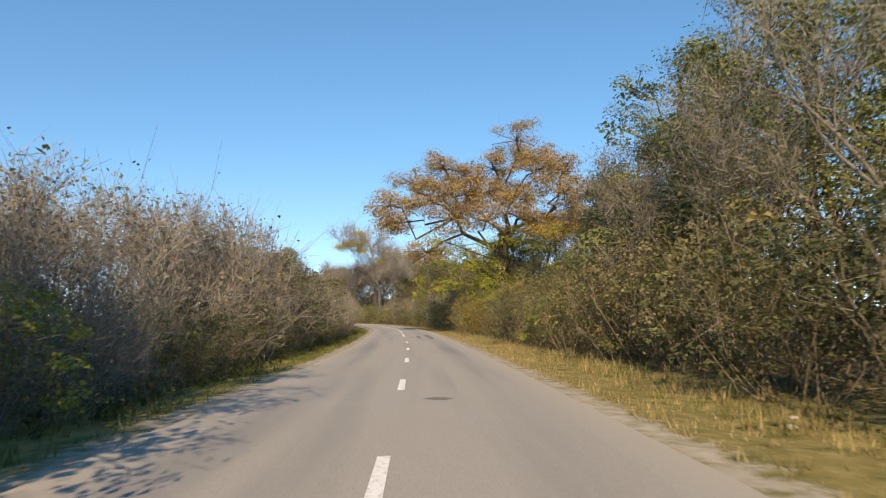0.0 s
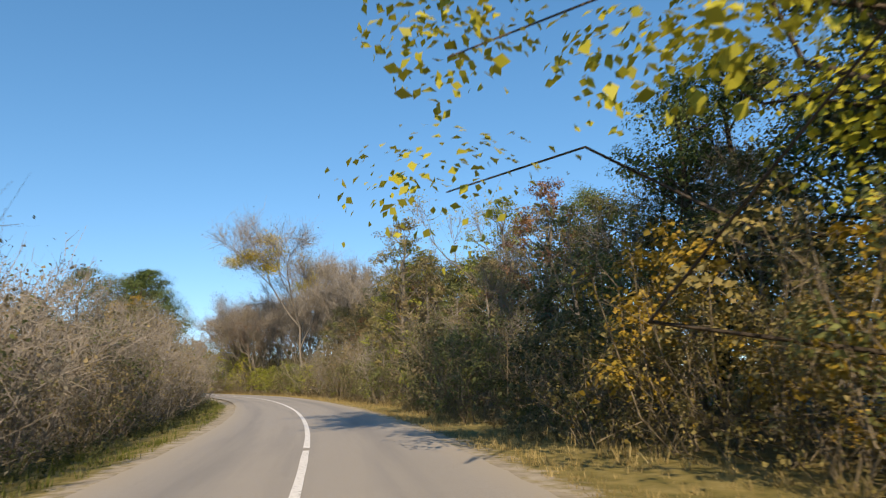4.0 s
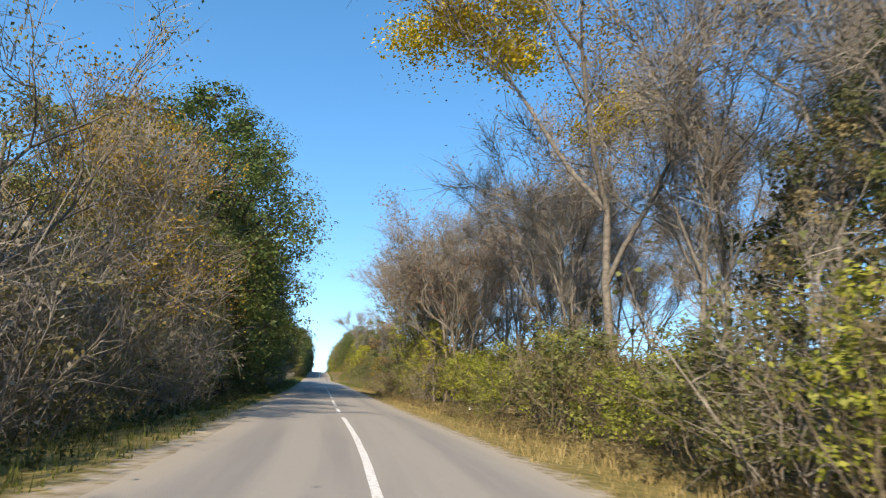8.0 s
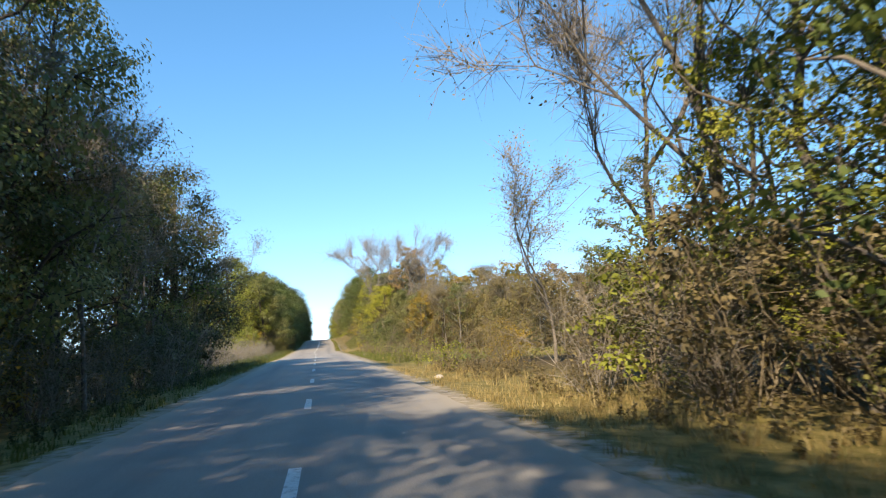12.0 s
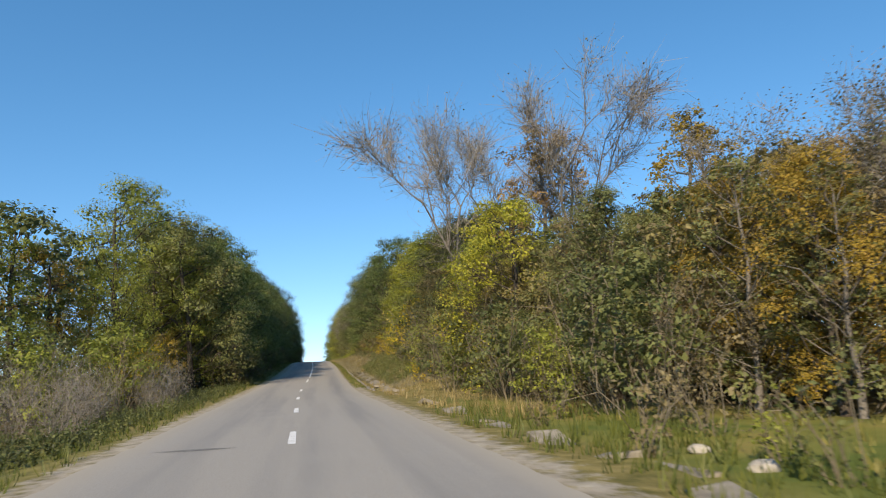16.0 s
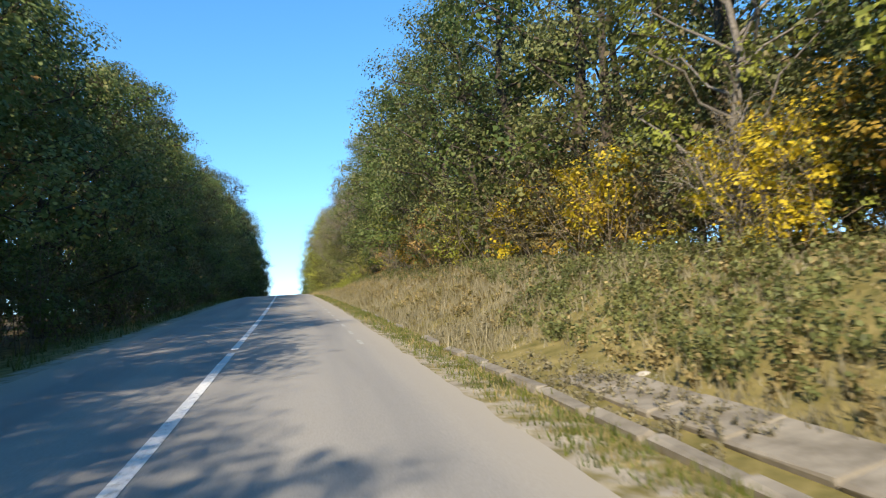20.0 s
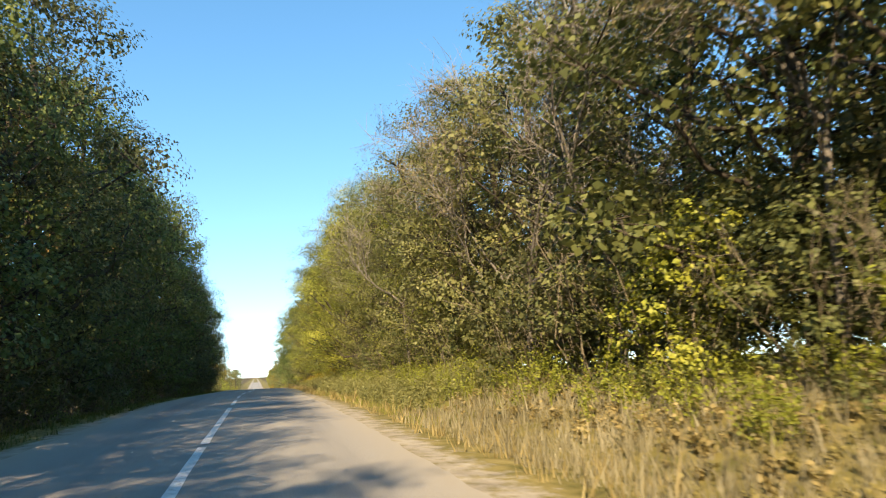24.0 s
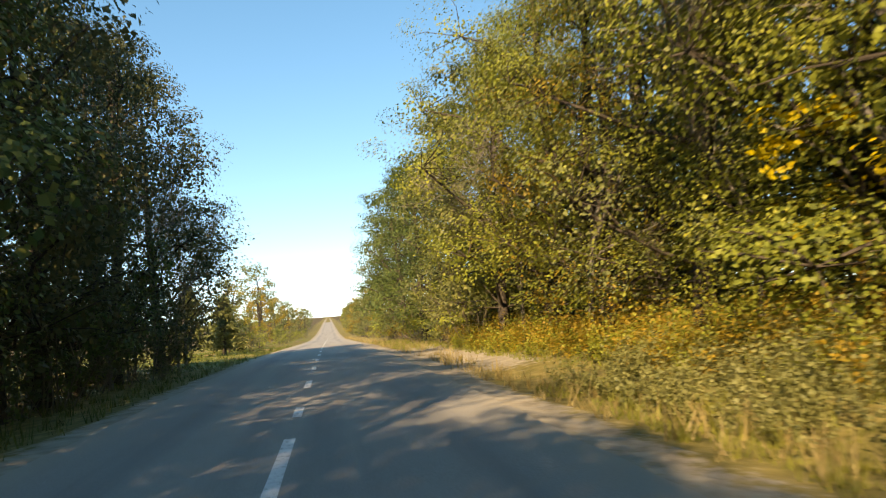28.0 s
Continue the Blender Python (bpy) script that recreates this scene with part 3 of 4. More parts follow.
def joined_mesh(name, sources, mats, material):
    src = []
    for me in sources:
        co, quads = np.zeros(len(me.vertices) * 3), np.zeros(len(me.polygons) * 4, np.int32)
        me.vertices.foreach_get("co", co)
        me.polygons.foreach_get("vertices", quads)
        src.append((co.reshape(-1, 3), quads.reshape(-1, 4)))
    vs, fs, n = [], [], 0
    for i, m in enumerate(mats):
        a, (v, f) = np.array(m), src[i % len(src)]
        vs.append(v @ a[:3, :3].T + a[:3, 3])
        fs.append(f + n)
        n += len(v)
    return mesh_from(name, np.vstack(vs), np.vstack(fs), [material])


def join_deep_plants():
    for (kind, colour), mats in JOINED.items():
        leaves = [m[1] for m in KINDS[kind]]
        if kind == "thicket":
            tagged(new("underbrush", joined_mesh("underbrush", leaves, mats, LEAF[colour])), "dense " + WORDS[colour] + " underbrush between the trees of the wood", "underbrush", kind="stuff")
        else:
            wood = tagged(new("far_wood", joined_mesh("far_wood", leaves, mats, LEAF[colour])), "far " + WORDS[colour] + " trees standing deep in the wood", "wood", kind="stuff")
            part("trunks", joined_mesh("trunks", [m[0] for m in KINDS[kind]], mats, BARK["dark"]), wood, "", "stuff")


def row(kind, s0, s1, step, d0, d1, h0, h1, colours, girth=1.0):
    """Plants set out unevenly along a stretch of road; d counts from its middle, to the right."""
    global plant_rng
    plant_rng = np.random.default_rng(int(abs(s0 * 13 + s1 * 7 + d0 * 101 + step * 37 + h0 * 17)))
    s = s0
    while s < s1:
        if kind == "brush":
            brush(s + plant_rng.uniform(-.3, .3) * step, plant_rng.uniform(d0, d1), plant_rng.uniform(h0, h1), colours[plant_rng.integers(len(colours))])
        elif kind == "wood":
            deep_plant("back", s + plant_rng.uniform(-.3, .3) * step, plant_rng.uniform(d0, d1), plant_rng.uniform(h0, h1), colours[plant_rng.integers(len(colours))])
        else:
            c = colours[plant_rng.integers(len(colours))]
            plant(kind, s + plant_rng.uniform(-.3, .3) * step, plant_rng.uniform(d0, d1), plant_rng.uniform(h0, h1), c, girth=girth)
        s += step * plant_rng.uniform(.75, 1.25)


# ---- ground: one sheet to the horizon ----
def build_ground():
    ss = np.concatenate([[-3000, -1200, -500], np.arange(-150, 640, 2.5), np.arange(640, 1080, 20), [1400, 2200, 4000]])
    ds = np.array([-3500, -1200, -400, -150, -60, -35, -22, -16, -12, -10, -8.5, -7.5, -6.5, -5.8, -5, -4.4, -3.9, -3.5, -3.2, -2.6, 0, 2.6, 3.2, 3.5, 3.9, 4.4, 5, 5.6, 6.2, 7,
                   7.8, 8.6, 9.6, 11, 13, 16, 20, 26, 35, 60, 150, 400, 1200, 3500])
    mean = np.array((0.966, 0.259))
    v = np.zeros((len(ss), len(ds), 3))
    for i, s in enumerate(ss):
        sc = min(max(s, -150), 1060)
        far = np.array((LINE[-1] - LINE[-20]) / 19) if s > 1060 else np.array((LINE[19] - LINE[0]) / 19)
        inner = at(np.full(len(ds), sc), np.clip(ds, -60, 60))
        inner = inner + (s - sc) * np.array([far[0], far[1], 0])
        extra = ds - np.clip(ds, -60, 60)
        inner[:, 0] += mean[0] * extra
        inner[:, 1] += mean[1] * extra
        rough = np.array([noise.noise(Vector((p[0] * .35, p[1] * .35, 3.0))) * .16 + noise.noise(Vector((p[0] * 1.3, p[1] * 1.3, 9.0))) * .05 for p in inner])
        inner[:, 2] += rough * smooth(np.abs(ds), 3.4, 4.8)
        inner[:, 2] -= np.where(np.abs(ds) <= 2.6, 0.08, 0)
        v[i] = inner
    ni, nj = len(ss), len(ds)
    i, j = np.meshgrid(np.arange(ni - 1), np.arange(nj - 1), indexing="ij")
    q = np.stack([i * nj + j, i * nj + j + 1, (i + 1) * nj + j + 1, (i + 1) * nj + j], -1).reshape(-1, 4)
    me = mesh_from("ground", v.reshape(-1, 3), q, [GROUND], smooth_faces=True)
    S, Dd = np.meshgrid(ss, ds, indexing="ij")
    verge = 1 - smooth(np.abs(Dd), 6.5, 10)
    bank = smooth(Dd, 3, 5) * (1 - smooth(Dd, 9, 13)) * smooth(S, 300, 325) * (1 - smooth(S, 520, 540))
    edge = np.interp(S, [240, 264, 284, 300], [34, 30, 12, 6])
    field = smooth(S, 243, 250) * (1 - smooth(S, 296, 304)) * smooth(Dd, 4.2, 6.0) * (1 - smooth(Dd - edge, -1, 3))
    field = np.maximum(field, smooth(S, 505, 515) * (1 - smooth(S, 640, 680)) * smooth(-Dd, 3.6, 5.0) * (1 - smooth(-Dd, 60, 90)))
    left = smooth(S, 255, 265) * (1 - smooth(S, 285, 300)) * smooth(-Dd, 3.5, 5.0) * (1 - smooth(-Dd, 9, 14)) * .6
    col = np.zeros((ni * nj, 4), np.float32)
    gravel = smooth(np.abs(Dd), 2.4, 2.7) * (1 - smooth(np.abs(Dd), 3.5, 4.4)) * (0.8 + 0.2 * smooth(S, 300, 400) - 0.22 * smooth(Dd, 0, 1) * smooth(S, 310, 330) * (1 - smooth(S, 470, 485)))
    lay = smooth(S, 488, 494) * (1 - smooth(S, 512, 522)) * smooth(Dd, 2.4, 2.7) * (1 - smooth(Dd, 6.0, 8))
    col[:, 2] = np.maximum(gravel, lay).ravel()
    col[:, 0], col[:, 1], col[:, 3] = np.maximum(verge, bank).ravel(), np.maximum(field, left).ravel(), 1
    me.color_attributes.new("zone", "FLOAT_COLOR", "POINT").data.foreach_set("color", col.ravel())
    return tagged(new("ground", me), "leaf litter, dry verge grass and meadow beside the road", "ground", kind="structure")


build_ground()


def strip(name, s0, s1, d0, d1, lift, mat, step=1.0, ragged=0.0, parent=None, label="", cols=2, seed=5):
    """A flat strip that follows the road; ragged edges wander by that many metres."""
    r = np.random.default_rng(seed)
    n = max(2, int(round((s1 - s0) / step)) + 1)
    ss = np.linspace(s0, s1, n)
    lo, hi = d0 + r.normal(size=n) * ragged, d1 + r.normal(size=n) * ragged
    k = np.linspace(0, 1, cols)
    d = lo[:, None] * (1 - k) + hi[:, None] * k
    s = np.repeat(ss[:, None], cols, 1)
    p = at(s, np.clip(d, -2.7, 2.7)) if max(abs(d0), abs(d1)) < 3.4 else at(s, d)
    base = at(s, d)
    p[..., :2] = base[..., :2]
    p[..., 2] += lift
    i, j = np.meshgrid(np.arange(n - 1), np.arange(cols - 1), indexing="ij")
    q = np.stack([i * cols + j, i * cols + j + 1, (i + 1) * cols + j + 1, (i + 1) * cols + j], -1).reshape(-1, 4)
    me = mesh_from(name, p.reshape(-1, 3), q, [mat], uv=np.stack([d, s], -1).reshape(-1, 2))
    ob = new(name, me)
    if parent:
        ob.parent = parent
    return tagged(ob, label)


road = strip("road", -150, 1040, -3.05, 3.05, 0.0, ASPHALT, 0.5, 0.02, cols=9)
tagged(road, "worn light grey asphalt road with dusty edges", "road", kind="structure")

# ---- markings ----
marks = [(s, s + 2.6) for s in np.arange(-33.6, 52, 9.6)]
marks += [(57.6, 66.5), (70, 83.4), (84.0, 161.0), (164.5, 168.0), (170.8, 178.9), (182.8, 190.6), (194.7, 202.9), (206.7, 211.0)]
marks += [(s, s + 2.6) for s in np.arange(218.0, 320, 9.45)]
marks += [(327, 333.3), (338.3, 352), (352.6, 371), (371.5, 395), (395.6, 418), (418.5, 430), (432, 437.9), (440.6, 446.5), (450, 456.5), (460, 466), (469.5, 474.8), (477.4, 481.8), (483.9, 485.2)]
marks += [(s, s + 2.0) for s in np.arange(489, 640, 6.4)]
for a, b in marks:
    strip("centre_line", a, b, -0.07, 0.07, 0.006, PAINT, 1.0, 0.004, road, "worn white centre marking")
for s in np.arange(352, 382, 2.6):
    strip("edge_dash", s, s + 1.0, 2.46, 2.53, 0.006, FADED, 0.4, 0.012, road, "faded white edge dash")
patch_rng = np.random.default_rng(31)
for s, d, ln, w in ((12.5, 0.75, .5, .45), (31, 1.5, .2, 1.3), (33.5, 1.7, .22, 1.8), (34.4, 1.9, .14, .9), (52, 1.1, 8, .3), (55, 0.6, 2, .3), (50, 1.9, 14, .45), (165, 1.6, .2, .5), (171, 1.2, .14, .2),
                    (265, -1.6, .3, 1.4), (272, 1.7, .6, .8), (284, -1.7, .3, 1.3)):
    ss = np.linspace(s, s + ln, 17)
    half = w / 2 * np.sin(np.linspace(.08, 3.06, 17)) ** .6 * (1 + patch_rng.normal(size=17) * .16)
    mid = d + np.cumsum(patch_rng.normal(size=17)) * .02 * w
    pd = np.stack([mid - half, mid + half], 1)
    pp = at(np.repeat(ss[:, None], 2, 1), pd, 0.003)
    k = np.arange(16) * 2
    me = mesh_from("tar_patch", pp.reshape(-1, 3), np.stack([k, k + 1, k + 3, k + 2], 1), [TAR])
    part("tar_patch", me, road, "dark tar patch in the asphalt")

# ---- the wood, stretch by stretch ----
G, O, L, Y, AU, OR, RU, BR, PA, DI = "green", "olive", "lime", "yellow", "gold", "orange", "rust", "brown", "pale", "dim"

# right of the road
row("back", -60, -4, 6, 9, 13, 11, 14, [G, DI, O])
row("sparse", 2, 28, 6, 11, 13, 9, 11, [O, O, L])
row("edge", 4, 40, 6, 13.5, 16, 11, 12.8, [O, G, O, L])
row("bush", -8, 62, 3.4, 7.0, 9, 2.2, 4.0, [O, DI, BR, L])
for s, d, h, c in ((24, 13.6, 13.5, O), (30, 12.8, 13.2, O), (36, 13, 10.8, DI)):
    plant("edge", s, d, h, c)
row("sparse", 12, 26, 4.5, 9.2, 11, 6.5, 9, [BR, O, "straw"])
row("thicket", 6, 66, 2.2, 6.8, 9.5, 3.0, 5.0, [O, DI, BR, "straw"])
row("slim", 26, 46, 5.5, 10, 13.5, 7.5, 9.5, [G, DI, DI])
row("sparse", 24, 46, 6, 10, 13, 7.5, 9.5, [DI, DI, O])
row("edge", 40, 58, 4.5, 14.5, 17, 9.5, 11, [G, DI, DI])
row("back", 34, 72, 3.2, 11.5, 15, 4.6, 6.4, [DI, O, BR])
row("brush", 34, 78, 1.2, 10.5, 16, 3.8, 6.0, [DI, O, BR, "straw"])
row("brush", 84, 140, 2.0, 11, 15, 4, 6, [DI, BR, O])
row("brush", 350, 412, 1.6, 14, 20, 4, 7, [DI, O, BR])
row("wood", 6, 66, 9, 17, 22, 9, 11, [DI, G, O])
row("bush", 60, 84, 1.8, 6.6, 11, 3, 5.4, [L, AU, AU, "straw"])
row("thicket", 60, 86, 2.0, 5.8, 8, 2.6, 4.6, [O, AU, "straw"])
row("edge", 78, 94, 5, 12, 15, 10.5, 12.5, [G, DI, G])
row("edge", 80, 88, 5, 15, 18, 12.5, 14, [G, DI])
# DI colours in the shade lying over the roadside as far as 150
row("thicket", 84, 106, 2.2, 6.4, 9, 3.2, 5.4, [DI, DI, BR])
row("thicket", 106, 150, 2.5, 6.0, 8.5, 3.2, 5.6, [BR, DI, O, BR])
row("scrub", 104, 150, 3.4, 6.2, 9, 3.6, 5.6, [BR, O])
row("bush", 84, 150, 5.0, 6.0, 8, 2.4, 4.2, [L, O, DI])
row("slim", 84, 98, 4.4, 9.5, 12.5, 6.5, 8.5, [BR, O, DI])
row("slim", 98, 142, 4.4, 8.0, 11.5, 5.5, 7.6, [BR, BR, O, DI])
row("sparse", 86, 120, 6, 8.5, 12, 6.5, 9, [O, BR, BR])
row("edge", 120, 150, 3.8, 10.5, 14, 9, 12, [BR, DI, DI, O], .85)
row("wood", 110, 162, 2.8, 15, 20, 9, 12, [DI, BR, DI, O])
row("slim", 118, 150, 3.4, 8.5, 11, 7.5, 10, [BR, BR, RU, O])
row("back", 78, 145, 5.2, 12, 19, 7, 9, [O, DI, BR, G])
row("bare", 140, 186, 8.0, 9.5, 13, 12, 15, [BR])
row("bare", 150, 222, 5.0, 13, 20, 13, 16, [BR])
row("bare", 186, 221, 3.6, 8.5, 12, 13, 16, [BR, RU])
row("bare", 150, 222, 4.5, 20, 30, 12, 15, [BR])
row("bush", 146, 173, 2.1, 7.4, 9.6, 2.2, 4.4, [L, L, O, BR])
row("bush", 174, 196, 1.9, 9.4, 10.8, 2.4, 4.6, [L, L, O])
row("bush", 195, 216, 2.6, 6.8, 8.6, 2.2, 4.4, [L, O, L, BR])
# DI among the next rows puts the verge shade into the leaf colour
row("scrub", 194, 224, 6, 6.6, 9, 2.4, 4.2, [BR, BR, DI])
row("sparse", 194, 216, 6, 10, 13, 9, 12, [O, BR])
row("edge", 184, 212, 6, 14, 18, 7, 9, [DI, BR, DI])
row("slim", 196, 223, 3.4, 8.6, 11.5, 6, 9, [L, L, O])
row("slim", 192, 220, 2.8, 7.8, 9.4, 5, 7.4, [L, "lemon", L, O])
row("thicket", 146, 173, 2.2, 8.2, 10.5, 3, 5, [BR, O, "straw"])
row("thicket", 194, 222, 2.2, 7.2, 10, 2.6, 4.4, [BR, DI, BR])
row("brush", 146, 224, 3.4, 11, 17, 3, 4.6, [BR, O, DI])
row("thicket", 221, 250, 1.6, 6.8, 14, 2.0, 3.4, [BR, "straw", AU, O])
row("scrub", 226, 248, 2.2, 14, 26, 3, 4.4, [BR, AU])
row("brush", 222, 250, 1.3, 10, 22, 2.6, 3.8, [BR, "straw", BR, O])
row("weed", 232, 290, 1.6, 5.2, 8.5, 0.8, 1.6, [O, BR, L])
for s in np.arange(258, 332, 2.6):
    e = float(np.interp(s, [258, 264, 284, 300, 332], [31, 27, 10.8, 8.6, 8.6]))
    if s < 288:
        plant("slim", s, e + plant_rng.uniform(0, 2.5), plant_rng.uniform(5.5, 8), ["straw", O, "sage", BR, BR][plant_rng.integers(5)])
    brush(s + 2, e + plant_rng.uniform(2, 4), plant_rng.uniform(5.2, 7), [BR, O, "straw"][plant_rng.integers(3)])
    plant("thicket", s + 1, e + plant_rng.uniform(0, 2), plant_rng.uniform(2.6, 4.2), [BR, O, L, "straw"][plant_rng.integers(4)])
    if s < 288:
        plant("sparse", s + 1.5, e + plant_rng.uniform(1, 4), plant_rng.uniform(7, 8.6), [BR, "straw", AU, BR][plant_rng.integers(4)])
    plant("back", s, e + plant_rng.uniform(4, 7), plant_rng.uniform(7, 8.2), [BR, BR, "straw", O][plant_rng.integers(4)])
    plant("edge", s + .6, e + plant_rng.uniform(1.2, 3.4), plant_rng.uniform(6.2, 7.8), [BR, O, BR, "straw", "sage", AU][plant_rng.integers(6)], girth=.9)
    for k in range(2):
        deep_plant("back", s + plant_rng.uniform(0, 2.6), e + plant_rng.uniform(6, 13), plant_rng.uniform(7, 8.6), [BR, "straw", BR, O, OR][plant_rng.integers(5)])
    if int(s) % 2:
        plant("back", s + 1, e + plant_rng.uniform(11, 20), plant_rng.uniform(9.5, 11), [O, AU, G, OR, RU][plant_rng.integers(5)])
for s in np.arange(260, 292, 1.2):
    e = float(np.interp(s, [258, 264, 284, 300, 332], [31, 27, 10.8, 8.6, 8.6]))
    brush(s + 3, e + plant_rng.uniform(3, 8), plant_rng.uniform(6, 8), [BR, BR, O, "straw"][plant_rng.integers(4)])
for d in np.arange(28, 130, 2.8):
    s = 260 - (d - 28) * .42
    plant("sparse", s, d, plant_rng.uniform(6, 8), BR)
    plant("edge" if d < 60 else "back", s + .8, d + 1.4, plant_rng.uniform(5.8, 7.4), [BR, BR, RU, "straw"][plant_rng.integers(4)])
    brush(s - 1, d + 1, plant_rng.uniform(2.6, 4.2), [BR, "straw"][plant_rng.integers(2)])
    brush(s + 2, d + 2, plant_rng.uniform(5.6, 7.4), [BR, BR, O][plant_rng.integers(3)])
    plant("back", s + 3, d + 1, plant_rng.uniform(7, 8.5), [BR, BR, "straw"][plant_rng.integers(3)])
    plant("back", s + 6, d + 2, plant_rng.uniform(7.8, 9), [BR, O, OR][plant_rng.integers(3)])
    for k in range(2):
        deep_plant("back", s + plant_rng.uniform(6, 14), d + plant_rng.uniform(0, 5), plant_rng.uniform(7.4, 8.8), [BR, BR, OR, "straw", O][plant_rng.integers(5)])
    if int(d * 5) % 2:
        plant("back", s + 20, d + 6, plant_rng.uniform(11, 13), [G, O, OR, AU][plant_rng.integers(4)])
row("bush", 286, 312, 2.4, 7.4, 9.2, 2.4, 5, [L, L, O, O])
row("bush", 312, 334, 2.2, 7.8, 9.4, 2.6, 5, [O, DI, BR, L])
row("bush", 322, 346, 2.6, 9, 10.5, 4, 6.5, [L, Y, O, AU])
row("edge", 313, 324, 4, 10, 12, 9, 11.5, [DI, O, DI])
row("edge", 326, 346, 5, 11, 12.5, 10, 12.5, [L, O, L])
row("edge", 336, 362, 5.6, 11, 14, 10, 12, [O, G, O, G])
row("edge", 362, 412, 4.8, 9.8, 12, 12.5, 15.5, [O, G, O, G])
row("back", 326, 410, 5.0, 14, 19, 12, 15, [O, G, DI, AU])
row("back", 404, 530, 3.4, 12, 15, 9, 12, [O, G, DI, DI])
# DI trees and underbrush colour in the dark under the canopy
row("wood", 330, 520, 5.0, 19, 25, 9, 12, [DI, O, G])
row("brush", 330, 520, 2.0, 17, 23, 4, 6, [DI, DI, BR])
row("brush", 336, 414, 1.1, 10.0, 12.5, 2.6, 4.4, [DI, O, BR, AU])
row("brush", 334, 404, 1.5, 10.8, 14.5, 4, 7, [DI, O, G, BR])
row("bush", 334, 404, 2.1, 9.2, 10.6, 2.2, 4.4, [O, AU, BR, L, OR, "straw"])
row("scrub", 330, 404, 4.5, 8.8, 10.5, 1.8, 3.2, [BR, O])
row("edge", 412, 432, 5.0, 9.6, 11.2, 11.5, 13.5, ["sage", O, "sage", G])
row("fine", 432, 450, 4.6, 8.4, 9.6, 11, 12.5, ["sage", "sage", L, O])
row("sparse", 408, 500, 5.5, 7.4, 9.2, 8, 11, ["sage", O, BR])
row("fine", 450, 474, 4.4, 7.8, 9.2, 12.5, 14.5, [L, O, L, "sage"])
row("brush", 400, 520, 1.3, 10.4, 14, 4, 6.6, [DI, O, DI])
row("brush", 402, 438, .9, 9.0, 10.6, 2.8, 4.2, [DI, O, DI])
row("fine", 470, 512, 4.6, 8.6, 11, 13, 16, [L, L, AU, O])
row("edge", 500, 552, 4.6, 7.0, 9.0, 11.5, 14, [O, G, O])
row("bush", 404, 470, 2.2, 7.6, 9.2, 2.0, 4.4, [O, L, O, DI])
row("bush", 470, 486, 2.4, 9, 11, 2.6, 4.4, [L, AU, L])
row("bush", 503, 530, 2.6, 6.8, 8.4, 2.2, 4.6, [O, L])
row("bare", 404, 470, 13, 12, 14, 12, 14, [BR])
row("wood", 545, 720, 6, 6.8, 9, 6.5, 9, [O, AU, L, O])
row("wood", 720, 900, 13, 8.0, 13, 8, 12, [O, AU, L, G])
row("bush", 520, 760, 6, 6.5, 8, 2, 4, [O, L, AU])

# left of the road
# out-of-view oaks behind the start, added to shade the left verge
row("edge", -40, 4, 3.6, -12, -9.8, 13, 15.5, [DI, G])
row("edge", -26, 3, 3.0, -9.0, -7.9, 12, 14.5, [DI, G])
# DI thicket darkens the foot of the scrub, standing in for shade
row("thicket", 3, 26, 1.5, -8.5, -5.4, 2.0, 3.2, [DI, DI, BR])
row("scrub", -4, 20, 1.7, -8.5, -5.8, 2.4, 3.6, [BR, BR, PA, DI])
row("thicket", 40, 52, 1.8, -8.2, -6.6, 5.0, 6.0, [DI, O, DI])
row("scrub", 22, 60, 2.4, -8.8, -6.0, 4.4, 6.0, [BR, BR, PA, O])
row("sapling", 12, 26, 1.3, -12, -8.5, 4.6, 5.8, [PA, PA, BR])
row("sapling", 24, 36, 1.5, -12, -8.2, 5.8, 7.0, [PA, PA, BR])
row("sapling", 38, 66, 2.4, -11, -7.4, 4.6, 6.0, [PA, BR, O])
row("scrub", 2, 24, 2.0, -14, -9, 4.0, 5.4, [BR, O])
row("scrub", 22, 38, 2.0, -14, -9, 6.8, 8.4, [BR, O])
row("scrub", 38, 60, 2.2, -14, -9, 5.0, 6.4, [BR, O])
row("bush", -10, 64, 7, -6.6, -5.6, 1.6, 3, [O, L])
row("scrub", 60, 172, 2.0, -9, -6, 3.6, 5.4, [BR, BR, O, PA])
row("thicket", 60, 172, 5, -8, -6, 2.8, 4.6, [BR, O, "straw"])
row("sapling", 66, 165, 4.4, -11, -8, 4.5, 6.5, [PA, BR])
row("scrub", 60, 168, 3.4, -14, -9, 5, 6.6, [BR, O])
row("wood", 60, 165, 7, -26, -19, 6, 8, [O, BR])
row("sparse", 144, 172, 3.4, -11.5, -8.5, 9, 11.5, [O, BR, BR, AU])
row("slim", 146, 172, 4.6, -13, -10.4, 8, 11, [O, BR, O, "straw"])
row("edge", 188, 230, 4.0, -10.8, -9.2, 15.5, 18.5, [G, O, O, DI], .74)
row("edge", 190, 214, 5.0, -9.6, -8.6, 8, 10.5, [O, L, G])
row("bush", 176, 194, 3, -9.6, -8.6, 3, 6, [O, L, O])
row("wood", 170, 250, 6, -24, -15, 12, 16, [DI, G])
row("bush", 194, 250, 2.8, -8.4, -6.8, 2.4, 4.4, [O, AU, DI])
row("edge", 216, 250, 4.4, -11, -9, 10.5, 12.5, [DI, DI, G])
row("sparse", 212, 250, 3.8, -11, -6.6, 7.5, 10.5, [DI, DI, BR])
row("bare", 208, 236, 8, -11, -8, 10, 13, [BR])
row("scrub", 214, 250, 3, -9, -6, 2.5, 4.2, [DI, BR])
